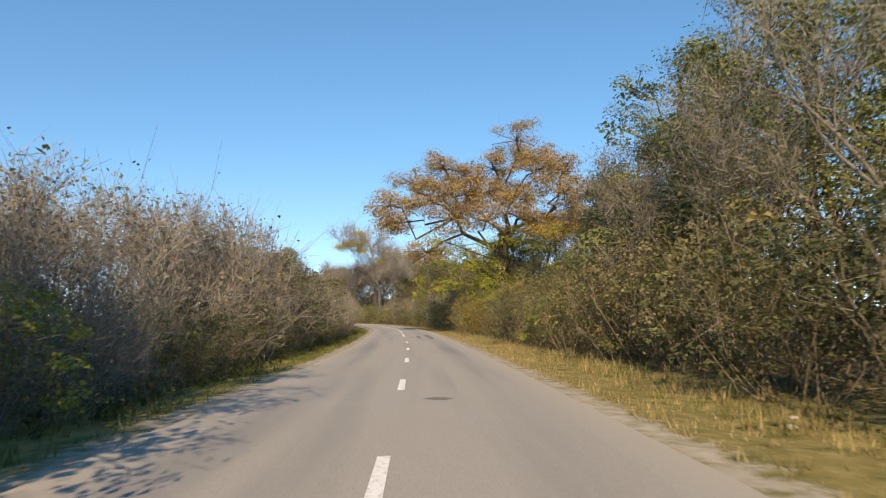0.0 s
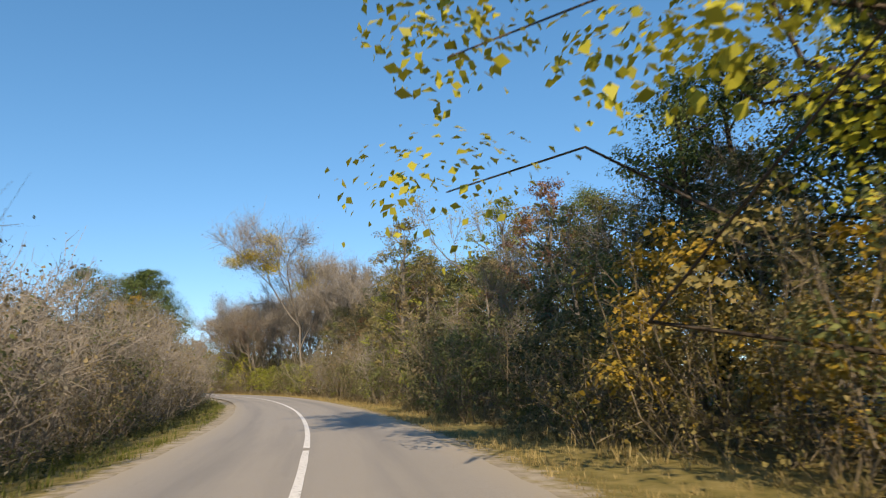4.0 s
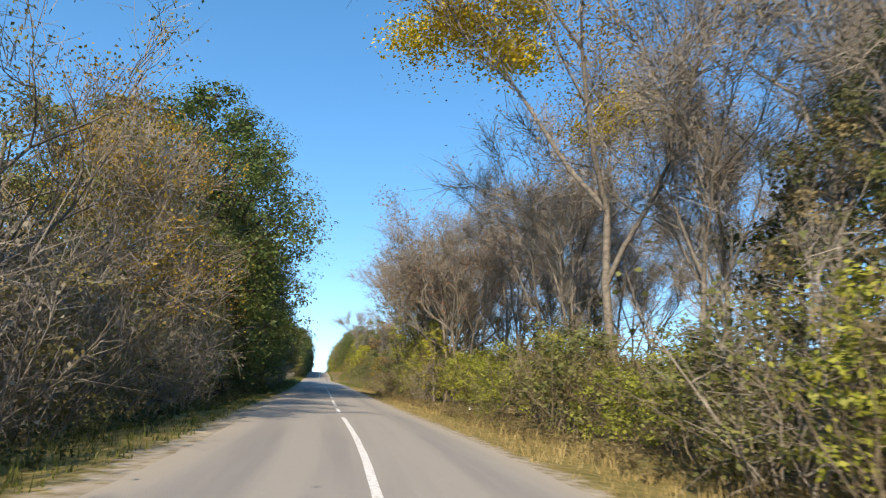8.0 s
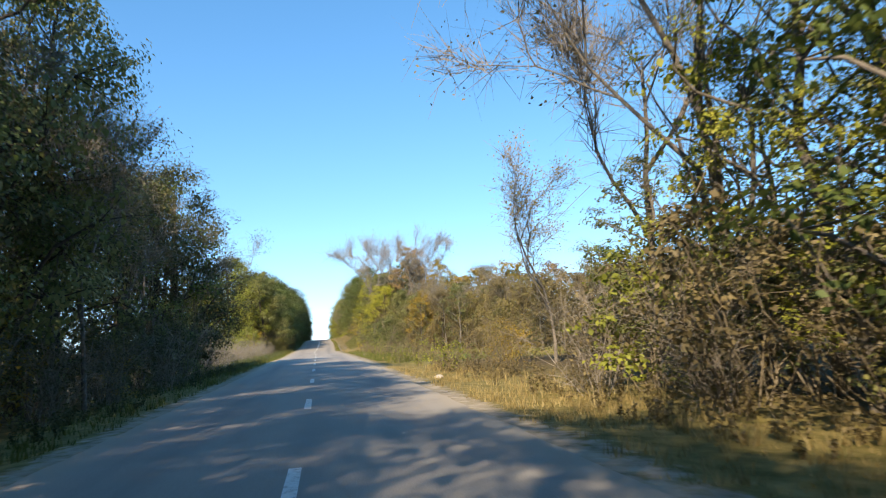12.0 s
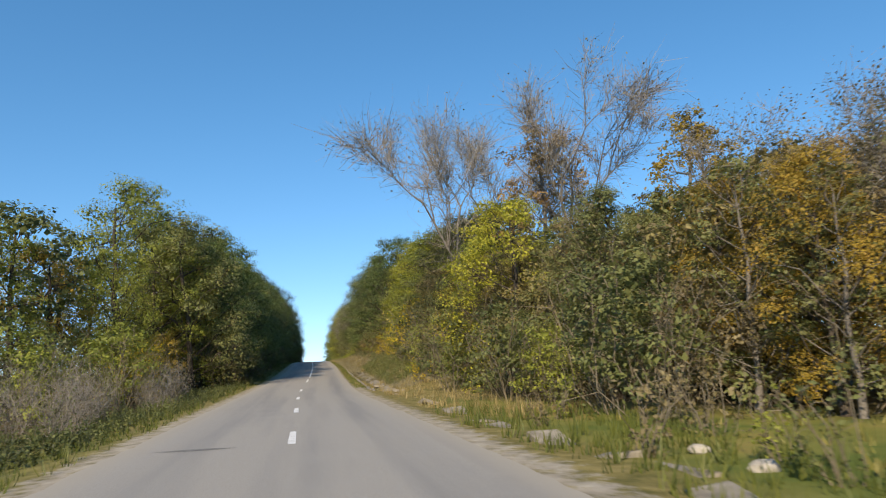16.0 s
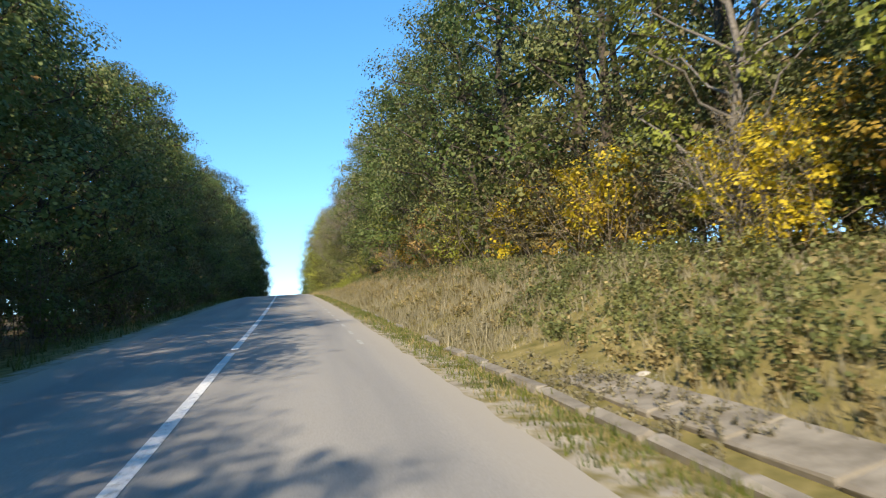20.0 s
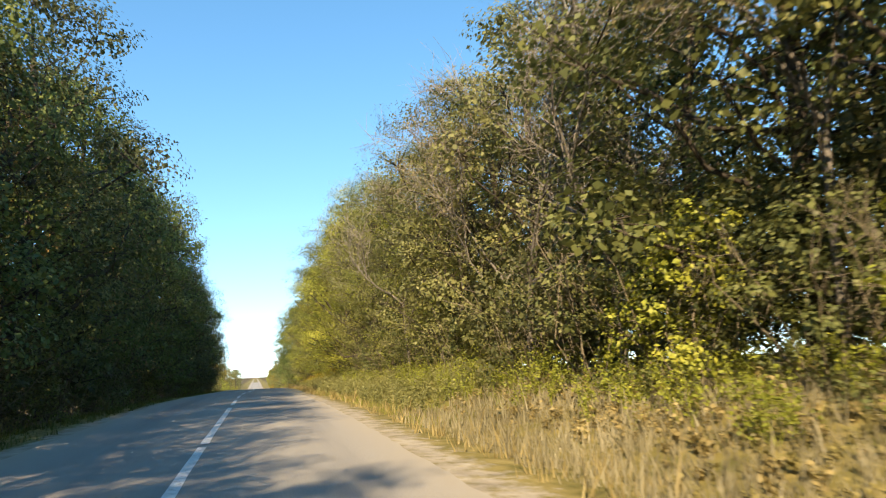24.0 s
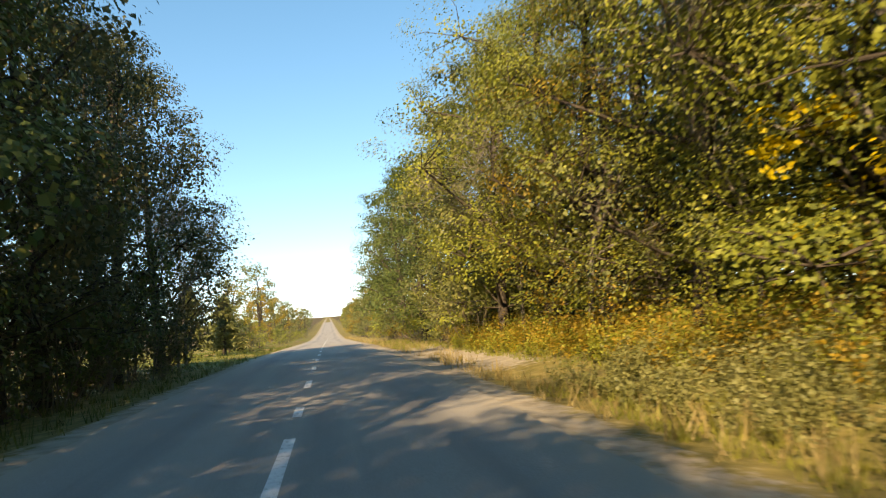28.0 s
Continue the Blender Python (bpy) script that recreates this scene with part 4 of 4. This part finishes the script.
row("scrub", 252, 318, 1.9, -9.5, -6.2, 1.5, 2.7, [BR, BR, O])
row("scrub", 255, 300, 3.0, -18, -10, 2.4, 4, [BR])
row("bush", 300, 330, 2.4, -12, -9, 3.4, 5.6, [AU, L, L, O])
row("edge", 306, 328, 5.5, -19, -15, 9, 11, [L, O, L, AU])
row("edge", 330, 346, 5, -15, -12, 13, 16, [O, L, G])
row("edge", 326, 386, 4.8, -9.6, -8.2, 12.6, 15, [G, O, O, G])
row("edge", 386, 434, 4.4, -9.0, -7.8, 13.5, 16.5, [G, G, O, DI], .86)
row("edge", 434, 490, 4.2, -9.0, -7.8, 15, 18, [G, DI, O, DI], .86)
row("bush", 328, 506, 3.2, -7.0, -6.2, 2.6, 4.6, [G, DI, DI])
row("thicket", 330, 506, 3.4, -9.5, -7, 3, 4.5, [DI, G])
row("back", 345, 500, 4.6, -14.5, -11, 14, 17, [G, DI, O, OR])
row("back", 314, 345, 7, -20, -14, 12, 14, [G, O])
row("edge", 488, 508, 3.2, -8.6, -7.4, 12.5, 15, [DI, G, DI], .86)
row("sparse", 496, 514, 3.0, -8.5, -6.6, 7, 9, [DI, G])
row("wood", 560, 900, 15, -16, -9, 8, 12, [O, G, AU])
row("bush", 540, 700, 7, -9, -6, 1.8, 3.5, [O, L])
for s, d, h in ((527, -9.5, 5.2), (531, -7.6, 4.4), (537, -8.6, 5.0), (545, -9.2, 4.6)):
    plant("pine", s, d, h, O)
for s, d, h, c in ((500, -18, 11, DI), (506, -24, 12, DI), (495, -15, 12, G)):
    plant("edge", s, d, h, c)
join_deep_plants()

# ---- single trees that stand out ----
def spreading_oak():
    """The great orange oak whose limbs reach over the road."""
    w, tw, lv = Shape(301), Shape(302), Shape(303)
    r = w.rng
    trunk = np.array([(0, 0, -.5), (.05, 0, 1.5), (-.15, .1, 4), (-.05, 0, 6.5), (.1, .1, 8.6)])
    w.tube(trunk, [.95, .62, .55, .52, .46], 12)
    forks = []
    for top, thick in (((-4.6, -1.0, 11.0), .30), ((1.0, .6, 12.6), .34), ((4.6, 1.0, 11.4), .26), ((-1.0, 3.6, 11.2), .24), ((1.6, -3.2, 10.6), .22)):
        pts = bend(trunk[-1], top, r, .22)
        w.tube(pts, thick * np.array([1.0, .75, .6, .42]), 9)
        forks.extend(pts[1:])
    forks.extend(trunk[2:])
    forks = np.array(forks)
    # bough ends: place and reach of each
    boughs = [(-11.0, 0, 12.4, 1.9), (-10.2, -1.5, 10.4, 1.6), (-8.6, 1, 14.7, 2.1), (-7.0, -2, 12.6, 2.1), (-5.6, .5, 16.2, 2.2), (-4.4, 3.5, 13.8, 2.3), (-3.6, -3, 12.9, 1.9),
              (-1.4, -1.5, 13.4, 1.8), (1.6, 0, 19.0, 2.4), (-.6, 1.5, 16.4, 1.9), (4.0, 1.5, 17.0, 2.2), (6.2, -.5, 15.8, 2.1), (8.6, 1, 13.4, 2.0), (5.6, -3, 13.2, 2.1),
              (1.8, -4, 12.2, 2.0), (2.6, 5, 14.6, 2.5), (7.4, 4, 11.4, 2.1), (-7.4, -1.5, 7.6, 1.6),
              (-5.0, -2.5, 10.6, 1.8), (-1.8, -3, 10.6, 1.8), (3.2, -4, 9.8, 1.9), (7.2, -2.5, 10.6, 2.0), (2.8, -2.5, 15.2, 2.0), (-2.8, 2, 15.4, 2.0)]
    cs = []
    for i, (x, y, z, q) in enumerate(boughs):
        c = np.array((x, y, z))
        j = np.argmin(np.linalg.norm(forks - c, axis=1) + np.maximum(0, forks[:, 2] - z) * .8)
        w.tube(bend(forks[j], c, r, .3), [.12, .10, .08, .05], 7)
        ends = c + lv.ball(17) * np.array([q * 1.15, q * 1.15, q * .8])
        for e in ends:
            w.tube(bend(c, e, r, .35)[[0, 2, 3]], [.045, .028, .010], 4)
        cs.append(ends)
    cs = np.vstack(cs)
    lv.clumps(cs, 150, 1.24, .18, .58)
    n = 900
    p0 = cs[tw.rng.integers(0, len(cs), n)] + tw.rng.normal(size=(n, 3)) * .4
    tw.ribbons(p0, p0 + tw.rng.normal(size=(n, 3)) * .8, .014, .004)
    root = tagged(new("oak_tree"), "great spreading oak with orange-brown leaves over the road", "tree", "oak trees along the road")
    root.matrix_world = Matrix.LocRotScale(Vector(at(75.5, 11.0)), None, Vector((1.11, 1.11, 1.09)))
    part("twig_spray", tw.mesh("twig_spray", BARK["twig"]), root)
    part("crown", lv.mesh("crown", LEAF["orange"]), root)
    low = Shape(304)
    around = np.where(np.arange(70) % 4 > 0, low.rng.uniform(3.0, 6.45, 70), low.rng.uniform(0, 6.283, 70))
    reach, up = low.rng.uniform(2.5, 9.0, 70), low.rng.uniform(3.2, 9.5, 70)
    cl = np.stack([np.cos(around) * reach + .5, np.sin(around) * reach, up], 1)
    for e in cl[::2]:
        w.tube(bend((0, 0, min(8.0, e[2] * .8)), e, r, .45), [.06, .045, .03, .012], 5)
    low.clumps(cl, 170, 1.3, .15, .6)
    part("trunk", w.mesh("trunk", BARK["dark"]), root)
    part("lower_crown", low.mesh("lower_crown", LEAF["lemon"]), root, "yellow-brown lower leaves of the oak")


spreading_oak()


def leaf_spray(root, centre, size, n, colour, seed, leaf=.2):
    sh = Shape(seed)
    c = sh.rng.normal(size=(n, 3)) * np.array(size) * .5
    lumps = sh.rng.normal(size=(14, 3)) * np.array(size) * .55
    c = lumps[sh.rng.integers(0, 14, n)] + c * .45
    back = np.array(PLACED[root.name].inverted())
    c = c + np.array(centre)
    c = c @ back[:3, :3].T + back[:3, 3]
    sh.leaves(c, leaf / root.scale[0])
    part("leaf_spray", sh.mesh("leaf_spray", LEAF[colour]), root, WORDS[colour] + " leaves at the branch ends")


# bare giants with yellow branch ends
for s, d, h, v in ((160, 9.6, 22.0, 1), (171, 12.0, 19.5, 2)):
    giant = plant("bare", s, d, h, BR, variant=v)
    if h == 22.0:
        leaf_spray(giant, Vector(at(166, 4.9, 18.0)), (3.6, 3.6, 1.9), 7500, Y, 401, .22)
        leaf_spray(giant, Vector(at(166, 7.8, 17.6)), (4.2, 4.2, 4.2), 5200, AU, 402, .17)
    if h == 19.5:
        leaf_spray(giant, Vector(at(168, 12.5, 15.5)), (2.0, 2.0, 1.5), 2600, Y, 403, .18)
for s, d, h, c, kind in ((190, 9.4, 15.5, RU, "sparse"), (196, 10.2, 15.0, RU, "sparse"), (193, 9.2, 16.3, BR, "sparse"), (203, 8.0, 14, RU, "sparse"), (208.5, 6.8, 12.0, G, "slim"), (206, 9, 12, L, "slim"), (214, 9.5, 11, L, "slim"), (211, 11, 12.5, L, "slim"), (218, 7.8, 4.5, L, "bush"), (231.5, 10.0, 8.8, "gold", "sparse"),
                         (99, 10.9, 10.6, RU, "slim"), (99.5, 11.9, 9.4, BR, "slim"), (96, 13, 9, DI, "edge"), (104, 11, 7, DI, "edge"), (101, 15, 10.8, G, "edge"), (57, 18.5, 13.0, DI, "edge"), (64, 21, 13.5, G, "edge"), (76, 20, 12.0, O, "edge"), (74, 17, 11.0, AU, "edge"), (75, 22.5, 14.5, O, "edge"), (55, -6.9, 6.4, DI, "bush"), (107, 12.5, 12.4, "lemon", "sparse"), (107.5, 12.6, 12.0, L, "slim"), (115, 8.0, 12.6, "straw", "slim"), (117, 8.8, 11.4, L, "slim"), (151, 11.5, 15.5, BR, "sparse"), (114, 8.8, 9.5, BR, "slim"), (111, 8.6, 5.4, L, "bush"), (88, 12.5, 11, G, "edge"),
                         # oaks at 246, 248.5, 184 and 190 are added to throw shade across the road
                         (246, -7.8, 13, DI, "edge"), (248.5, -9.4, 12.5, DI, "edge"), (176.5, -9.2, 18.2, G, "edge"), (170, -12, 13, AU, "edge"), (181, -8.6, 11, L, "edge"), (183, -11.0, 18.5, O, "edge"), (184, -8.0, 19.5, G, "edge"), (190, -7.9, 19, O, "edge"), (185, -16.5, 19.5, G, "edge"), (167, -10, 13.5, AU, "slim"),
                         (310, 14.6, 15.2, OR, "slim"), (310.5, 15.6, 14.6, OR, "slim"), (298, 16.6, 12.2, AU, "slim"), (297, 17.6, 11.4, AU, "slim"), (302, 9.8, 9.2, "lemon", "edge"), (308, 10.0, 8.0, L, "edge"), (295, 11.5, 8.0, O, "edge"), (290, 21, 10.5, BR, "edge"), (346, -16, 18.5, O, "edge"), (321, -11.8, 10.4, L, "edge"), (327.5, -10.6, 12, L, "edge"), (333, -10.4, 12, AU, "edge"), (330, -13.5, 17.4, L, "edge"), (311, -26, 15, BR, "edge"),
                         (312.5, 6.9, 1.5, Y, "weed"), (314, 6.6, 1.0, Y, "weed"), (315, -9.5, 4.2, Y, "bush"), (322, -9.8, 5.0, AU, "bush"), (361, 9.4, 3.4, Y, "bush"), (372, 8.8, 3.8, L, "bush"), (350, 9.6, 9, L, "slim"),
                         (347.4, 8.7, 2.6, Y, "bush"), (348.4, 8.9, 2.8, Y, "bush"), (353.6, 8.8, 3.2, Y, "bush"), (354.8, 9.0, 2.9, "gold", "bush"), (376, 9.2, 4.0, AU, "bush"), (372, 8.4, 3.2, OR, "bush"), (376, 8.8, 4.6, OR, "slim"), (379, 8.6, 3.4, AU, "bush"), (374, 9.0, 3.0, "straw", "bush"), (368, 8.7, 2.8, "lemon", "bush"), (392, 8.8, 5, "lemon", "slim"), (331, 10.6, 11.0, L, "edge"), (337, 10.8, 11.5, "lemon", "edge"), (342, 11.4, 12, "lemon", "edge"), (455, -10.2, 16.2, OR, "edge"), (470, 8.4, 13, L, "fine"), (482, 9.6, 11, Y, "slim"), (476, 9.4, 11.5, AU, "slim"), (487, 8.8, 14, O, "fine"), (493, 9.0, 14, AU, "fine"), (484, 10.2, 12, L, "fine"),
                         (434, 10.6, 11, L, "fine"), (441, 9.6, 12.5, L, "fine")):
    plant_rng = np.random.default_rng(int(abs(s * 11 + d * 29)))
    plant(kind, s, d, h, c)
for s, d, h, v in ((312, 9.4, 17, 1), (317, 13, 15.5, 0), (307, 15, 16.5, 2), (217, 9.2, 15.5, 3), (222, 9.6, 15, 1)):
    plant("bare", s, d, h, BR, variant=v)

# ---- grass: blades in their thousands ----
def grass(name, zones, mat, label, seed, width=0.017):
    """zones: s0, s1, d0, d1, blades a square metre, shortest, longest."""
    r = np.random.default_rng(seed)
    vs = []
    for s0, s1, d0, d1, dens, h0, h1 in zones:
        n = int((s1 - s0) * abs(d1 - d0) * dens / 6)
        cs, cd = r.uniform(s0, s1, n), r.uniform(min(d0, d1), max(d0, d1), n)
        tall = r.uniform(h0, h1, n) * (0.6 + 0.8 * r.uniform(0, 1, n) ** 2)
        cs, cd, tall = np.repeat(cs, 6) + r.normal(size=6 * n) * .07, np.repeat(cd, 6) + r.normal(size=6 * n) * .07, np.repeat(tall, 6) * r.uniform(.6, 1.1, 6 * n)
        p = at(cs, cd, -0.03)
        a = r.uniform(0, 6.283, 6 * n)
        side = np.stack([np.cos(a), np.sin(a), 0 * a], -1) * width * r.uniform(.6, 1.3, 6 * n)[:, None] * (0.6 + tall[:, None])
        tip = p + np.stack([r.normal(size=6 * n) * .25 * tall, r.normal(size=6 * n) * .25 * tall, tall], -1)
        vs.append(np.stack([p - side, p + side, tip], 1).reshape(-1, 3))
    v = np.vstack(vs)
    me = mesh_from(name, v, np.arange(len(v)).reshape(-1, 3), [mat])
    return tagged(new(name, me), label, "grass", kind="stuff")


grass("dry_verge_grass", [(-20, 240, 3.6, 6.8, 90, .07, .22), (-10, 240, 5.2, 7.0, 20, .25, .5), (290, 322, 4.4, 8, 26, .2, .5), (395, 500, 3.9, 5.2, 30, .2, .5), (500, 640, 3.8, 6, 12, .2, .5),
                          (316, 404, 3.3, 4.0, 110, .05, .15), (316, 404, 4.15, 4.6, 90, .04, .12)], GRASS_DRY, "dry straw-coloured grass on the verge", 601)
grass("green_verge_grass", [(-20, 250, -6.2, -3.7, 46, .1, .3), (250, 300, -8, -3.7, 32, .15, .4), (300, 490, -6.4, -3.8, 22, .15, .4), (0, 30, 5, 7, 14, .2, .4), (316, 404, 3.28, 4.0, 520, .05, .15), (171, 197, 6.4, 9.8, 60, .08, .22), (165, 180, 5, 7.5, 26, .1, .3),
                            (246, 292, 4.0, 8, 34, .2, .6), (490, 560, -12, -3.8, 20, .15, .4)], GRASS_GREEN, "short green grass on the verge", 602)
grass("meadow_grass", [(246, 288, 7, 30, 9, .12, .35)], grass_material("meadow_blades", [(.10, .12, .03), (.19, .19, .05), (.29, .24, .07), (.33, .24, .10)]), "mown yellow-green meadow grass", 603, .035)
grass("bank_grass", [(312, 352, 5.3, 9.8, 250, .08, .30), (350, 424, 4.3, 9.8, 260, .12, .42)], GRASS_WEED, "dry tangled grass and weeds on the bank", 604, .016)
grass("lush_grass", [(420, 486, 4.2, 7.8, 130, .10, .28), (486, 512, 6.0, 9, 130, .1, .28), (508, 540, 4.2, 7, 60, .1, .28)], GRASS_LUSH, "rank yellow-green grass and weeds under the trees", 605, .018)


def weed_bed(name, s0, s1, d0, d1, plants, h0, h1, mat, label, seed, per=34, leaf=.085):
    """Low leafy weeds too many to count: thin stems with leaves along them."""
    sh = Shape(seed)
    r = sh.rng
    p = at(r.uniform(s0, s1, plants), d0 + (d1 - d0) * r.uniform(0, 1, plants), -.03)
    h = r.uniform(h0, h1, plants) * (.55 + .6 * np.clip(np.array([noise.noise(Vector((q[0] * .45, q[1] * .45, seed))) for q in p]) + .5, 0, 1))
    k = np.repeat(np.arange(plants), 5)
    tip = p[k] + np.stack([r.normal(size=len(k)) * .26 * h[k], r.normal(size=len(k)) * .26 * h[k], h[k] * r.uniform(.6, 1.05, len(k))], 1)
    sh.ribbons(p[k], tip, .006, .002)
    j = r.integers(0, len(k), plants * per)
    f = r.uniform(.15, 1.05, (len(j), 1)) ** .8
    sh.leaves(p[k][j] * (1 - f) + tip[j] * f + sh.ball(len(j)) * .13 * h[k][j][:, None], leaf, .7)
    return tagged(new(name, sh.mesh(name, mat)), label, "weeds", kind="stuff")


weed_bed("olive_weeds", 316, 354, 5.5, 9.8, 1350, .35, .75, LEAF["olive"], "low olive-green weeds on the roadside bank", 611)
weed_bed("upper_bank_weeds", 352, 420, 7.0, 10.2, 800, .3, .7, LEAF["olive"], "olive weeds along the top of the bank", 619)
weed_bed("straw_weeds", 318, 424, 5.4, 9.8, 1700, .2, .48, GRASS_DRY, "dry straw-coloured weeds on the roadside bank", 612)
weed_bed("brown_weeds", 352, 412, 4.5, 9.8, 1300, .15, .36, LEAF["straw"], "withered brown weeds on the roadside bank", 613)
weed_bed("yellow_green_weeds", 424, 486, 4.7, 7.8, 1300, .45, 1.05, LEAF["sage"], "leafy yellow-green weeds below the trees", 614, 90, .07)
weed_bed("golden_weeds", 472, 508, 6.2, 10.4, 460, .8, 1.5, LEAF["gold"], "tall golden-leaved weeds below the trees", 615, 120, .075)
weed_bed("mixed_weeds", 404, 508, 6.2, 8.8, 700, .6, 1.3, LEAF["lime"], "yellow-green weeds below the trees", 616, 100, .07)
for k, (s0, s1, d0, d1) in enumerate(((326, 328.5, 4.6, 5.5), (331, 334, 4.3, 5.3), (337.5, 340.5, 4.3, 5.6), (343, 349, 4.2, 5.2), (350.5, 356, 4.4, 5.7), (358, 362, 4.3, 5.4))):
    weed_bed("dead_brush", s0, s1, d0, d1, int(26 * (s1 - s0)), .12, .34, GRASS_WEED, "grey-brown dead brush and litter fallen over the drain slabs", 630 + k, 26, .05)
weed_bed("verge_weeds", 84, 240, 5.4, 7.6, 900, .3, .8, LEAF["brown"], "withered weeds along the dry verge", 617)
weed_bed("clearing_edge_weeds", 250, 348, -8.6, -4.4, 1100, .3, .8, LEAF["olive"], "olive weeds between the road and the wood", 620)
# green darkened to stand for the shade on this verge
weed_bed("left_verge_weeds", -5, 320, -6.8, -4.6, 1300, .25, .7, LEAF["dim"], "shade-toned dull green weeds on the shaded verge", 618)


# ---- broken concrete drain along the foot of the bank ----
def slab_mesh(seed, ln, wd, th):
    r = np.random.default_rng(seed)
    bm = bmesh.new()
    bmesh.ops.create_cube(bm, size=1)
    bmesh.ops.scale(bm, vec=(ln, wd, th), verts=bm.verts)
    bmesh.ops.bevel(bm, geom=list(bm.edges), offset=.025, segments=1, affect="EDGES")
    for v in bm.verts:
        v.co += Vector(r.normal(size=3)) * .011
    me = bpy.data.meshes.new("slab")
    bm.to_mesh(me)
    bm.free()
    me.materials.append(CONCRETE)
    return me


SLABS = [slab_mesh(i, ln, .66, .16) for i, ln in enumerate((1.27, 1.27, 1.26))]
KERBS = [slab_mesh(20 + i, ln, .17, .20) for i, ln in enumerate((1.26, 1.26, 1.1))]
drain = tagged(new("drainage_channel"), "broken pale concrete drain slabs in the grass", "drain")
r = np.random.default_rng(77)


def lay(name, shapes, s, d, lift, tilt, skew):
    ob = part(name, shapes[r.integers(len(shapes))], drain)
    tx, ty = np.interp(s, ST, TAN[:, 0]), np.interp(s, ST, TAN[:, 1])
    grade = math.atan((at(s + 1, d)[2] - at(s - 1, d)[2]) / 2)
    ob.matrix_world = Matrix.LocRotScale(Vector(at(s, d, lift)), Euler((radians(tilt), radians(r.normal() * skew) - grade, math.atan2(ty, tx) + radians(r.normal() * skew))), None)


for s in np.arange(268, 318, 1.9):
    if r.uniform() < .5:
        lay("slab", SLABS, s, 5.0 + r.normal() * .2, -.05, r.normal() * 5, 9)
for s in np.arange(312, 412, 1.28):
    worn = np.interp(s, [312, 336, 346, 353, 412], [.08, .06, .35, 1.0, 1.0])
    if r.uniform() > worn:
        lay("slab", SLABS, s, 5.06 + r.normal() * .02, -.03, -12 + r.normal(), .5)
    if r.uniform() > .12 + .5 * (s > 353):
        lay("kerb", KERBS, s, 4.06 + r.normal() * .03, -.03 - .05 * (s > 353), r.normal() * 3, 1.0)
for k, (s, d, size) in enumerate(((10, 5.6, .08), (11, 6.2, .06), (371, 6.6, .16), (346, 5.4, .08), (405, 5.1, .18), (279, 6.1, .18), (281, 6.4, .15), (229, 4.6, .16))):
    bm = bmesh.new()
    bmesh.ops.create_icosphere(bm, subdivisions=2, radius=size)
    for v in bm.verts:
        v.co = Vector((v.co.x * 1.2, v.co.y * .9, v.co.z * .6)) * (1 + .35 * noise.noise(v.co * 5 + Vector((k, 0, 0))))
    me = bpy.data.meshes.new("stone")
    bm.to_mesh(me)
    bm.free()
    me.materials.append(STONE)
    tagged(new("stone", me), "pale loose stone lying in the verge grass", "stone").location = Vector(at(s, d, size * .25))
# small white marker post in the verge
mp = tagged(new("marker_post"), "short white marker stone in the verge grass", "post")
bm = bmesh.new()
bmesh.ops.create_cube(bm, size=1)
bmesh.ops.scale(bm, vec=(.14, .11, .26), verts=bm.verts)
bmesh.ops.translate(bm, vec=(0, 0, .1), verts=bm.verts)
bmesh.ops.bevel(bm, geom=list(bm.edges), offset=.02, segments=2, affect="EDGES")
me = bpy.data.meshes.new("post")
bm.to_mesh(me)
bm.free()
me.materials.append(ENAMEL)
part("post", me, mp)
mp.location = Vector(at(180.5, 8.7))
